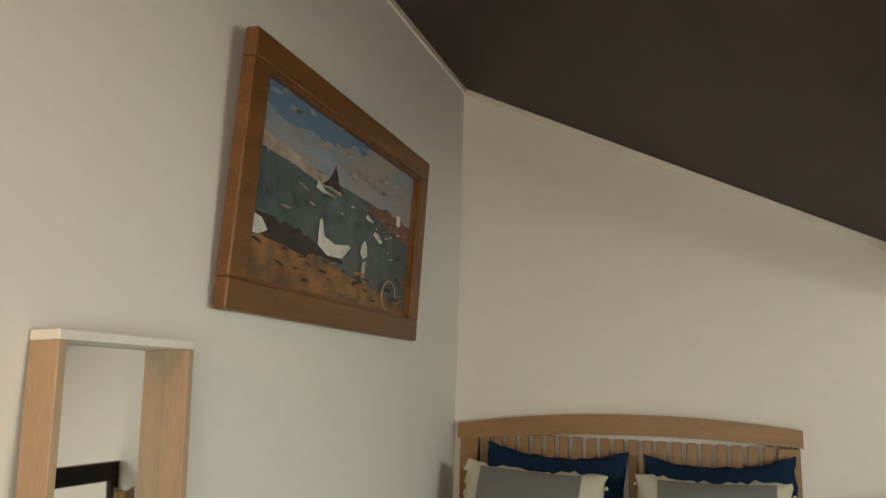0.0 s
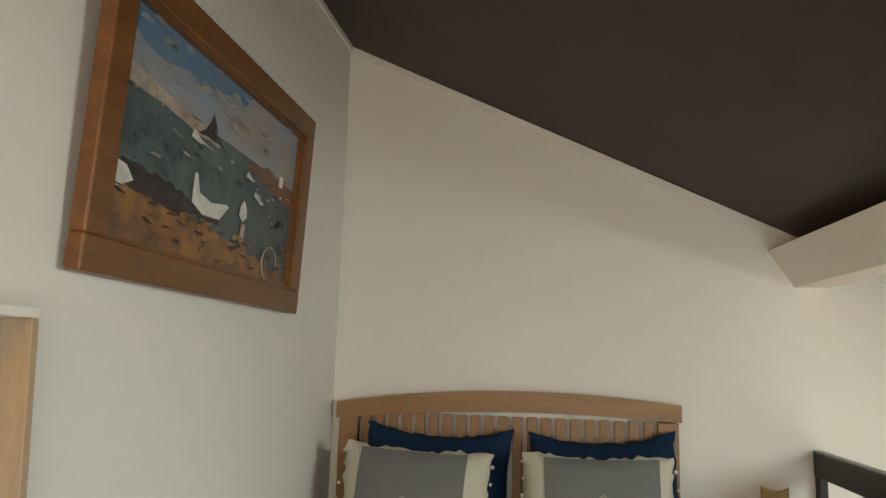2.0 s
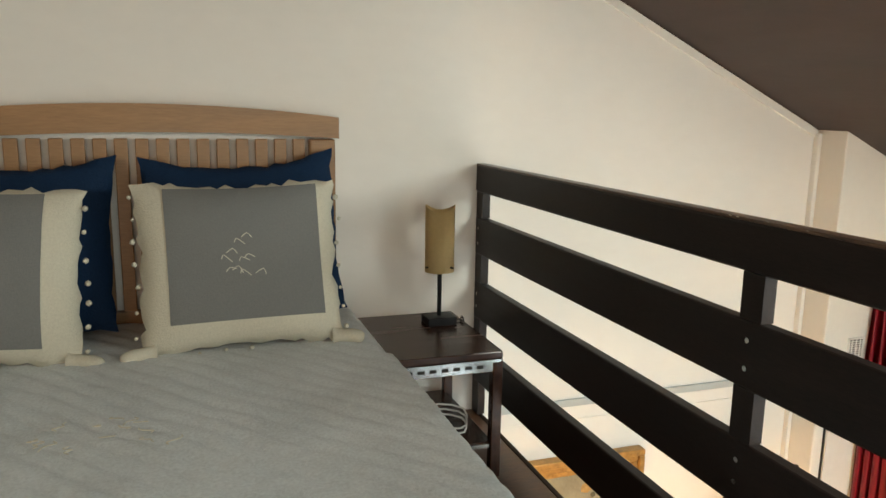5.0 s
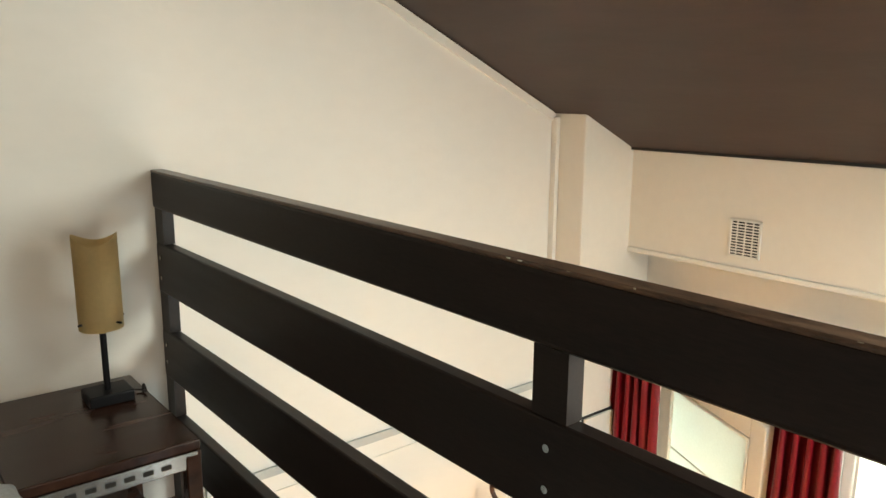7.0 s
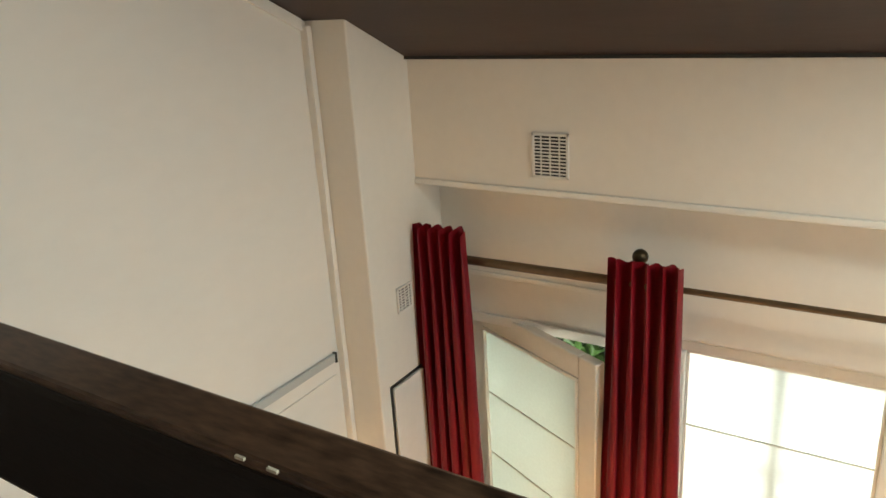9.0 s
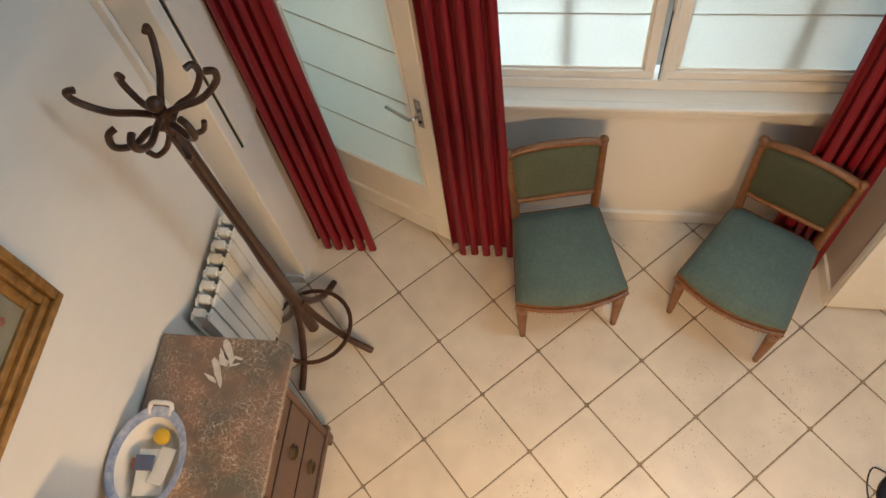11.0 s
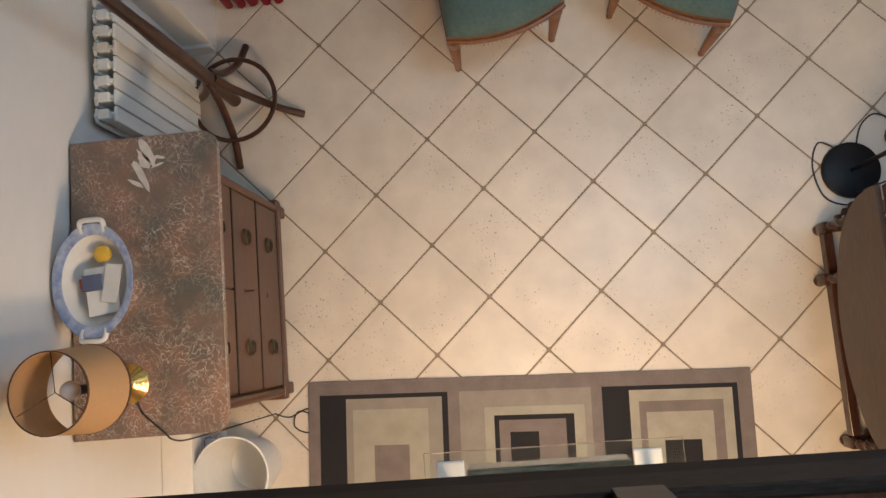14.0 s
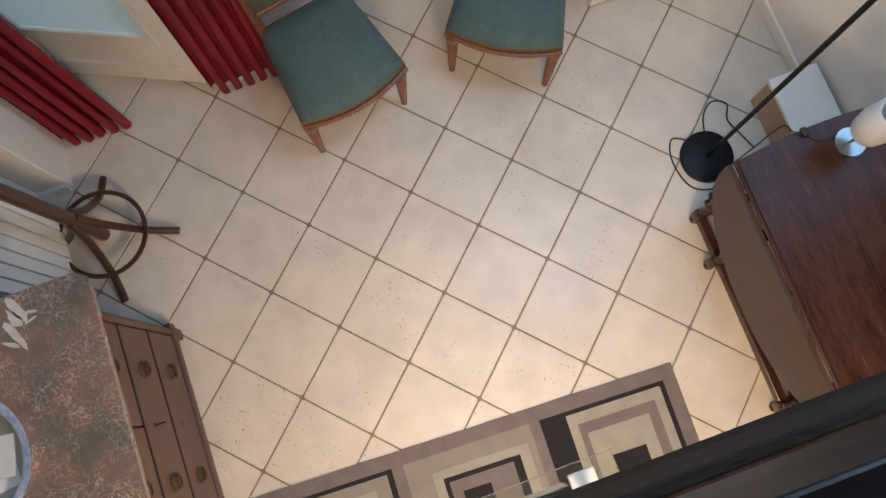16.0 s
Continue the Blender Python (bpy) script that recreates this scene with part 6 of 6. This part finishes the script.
def wall_socket():
    s = thing("power_socket", "white plastic double wall socket with a plug in it", "socket", (2.0, -0.106, FLOOR + 0.18))
    part("plate", block(1.955, 2.065, -0.114, -0.1055, FLOOR + 0.14, FLOOR + 0.225, bevel=0.003), PAPER, s)
    for x in (1.983, 2.037):
        part("well", moved(lathe(bmesh.new(), [(0.0, 0.0), (0.019, 0.0005), (0.019, 0.002), (0.0, 0.0025)], n=18), Matrix.Translation((x, -0.1140, FLOOR + 0.182)) @ pose(0, 0, 0, 90, 0, 0)), SLOT, s)
    part("plug", block(2.020, 2.054, -0.150, -0.1145, FLOOR + 0.165, FLOOR + 0.199, bevel=0.006), PAPER, s, "white plug")


wall_socket()


def sconce():
    """Glass and metal lamp hung from the underside of the loft, just behind its edge."""
    s = thing("pendant_lamp", "flat glass lamp with two square metal clamps hung under the loft", "lamp", (2.11, -1.445, -0.26))
    part("body", block(2.062, 2.122, -1.60, -1.29, -0.585, -0.512, bevel=0.004), material("dark_green_metal", (0.13, 0.16, 0.145), 0.22, spread=0.4, grain=30), s)
    plate = part("glass_plate", block(2.055, 2.158, -1.696, -1.21, -0.511, -0.501, bevel=0.001), GLASS, s, "clear glass plate")
    steel = material("satin_steel", (0.74, 0.71, 0.64), 0.4, spread=0.05)
    for y in (-1.261, -1.627):
        part("clamp", block(2.078, 2.142, y - 0.026, y + 0.026, -0.5005, -0.492, bevel=0.002), steel, plate, "brushed metal clamp")
        part("stem", tube(bmesh.new(), [(2.098, y, -0.492), (2.098, y, -0.2605)], 0.009, 14), CHROME, s, "polished round hanger", smooth=True)


sconce()

# ---- floor tiles ----
PITCH = 0.3386
ROT = radians(45 - 1.65)
T0 = Vector((2.563, -0.848))
HALF = PITCH / math.sqrt(2)
U = Vector((math.sin(radians(-1.65)), -math.cos(radians(-1.65)))) * HALF
V = Vector((math.cos(radians(-1.65)), math.sin(radians(-1.65)))) * HALF
tm = bmesh.new()
h = PITCH / 2 - 0.0033
cut, e = 0.013, 0.0022
rings = []
for size, z in ((h, -0.012), (h, -0.0025), (h - e, 0.0)):
    k = size - cut
    rings.append([tm.verts.new((x, y, z)) for x, y in ((k, size), (-k, size), (-size + 0.003, size - 0.003), (-size, k), (-size, -k), (-size + 0.003, -size + 0.003), (-k, -size), (k, -size), (size - 0.003, -size + 0.003), (size, -k), (size, k), (size - 0.003, size - 0.003))])
for lo, hi in zip(rings, rings[1:]):
    for k in range(12):
        tm.faces.new((lo[k], lo[(k + 1) % 12], hi[(k + 1) % 12], hi[k]))
tm.faces.new(rings[-1])
bmesh.ops.recalc_face_normals(tm, faces=tm.faces[:])
tile_mesh = bpy.data.meshes.new("tile")
tm.to_mesh(tile_mesh)
tm.free()
tile_mesh.materials.append(TILE)
near, far = 0, bmesh.new()
for a in range(-14, 22):
    for b in range(-20, 14):
        if (a + b) % 2 == 0:
            continue
        c = T0 + U * a + V * b
        if not (-0.1 < c.x < 4.6 and -5.1 < c.y < 0.15):
            continue
        if c.x > 1.35 and c.y > -3.6:
            t = new("tile", tile_mesh)
            t.parent = floor
            rnd = random.Random(a * 100 + b)
            t.matrix_basis = Matrix.Translation((c.x, c.y, FLOOR + rnd.uniform(-0.0008, 0.0008))) @ Matrix.Rotation(ROT + radians(90 * rnd.randrange(4)), 4, "Z")
            near += 1
        else:
            bmesh.ops.create_grid(far, x_segments=1, y_segments=1, size=h, matrix=Matrix.Translation((c.x, c.y, FLOOR - 0.001)) @ Matrix.Rotation(ROT, 4, "Z"))
rest = part("tile_field", far, TILE, floor)
tagged(rest, kind="stuff")
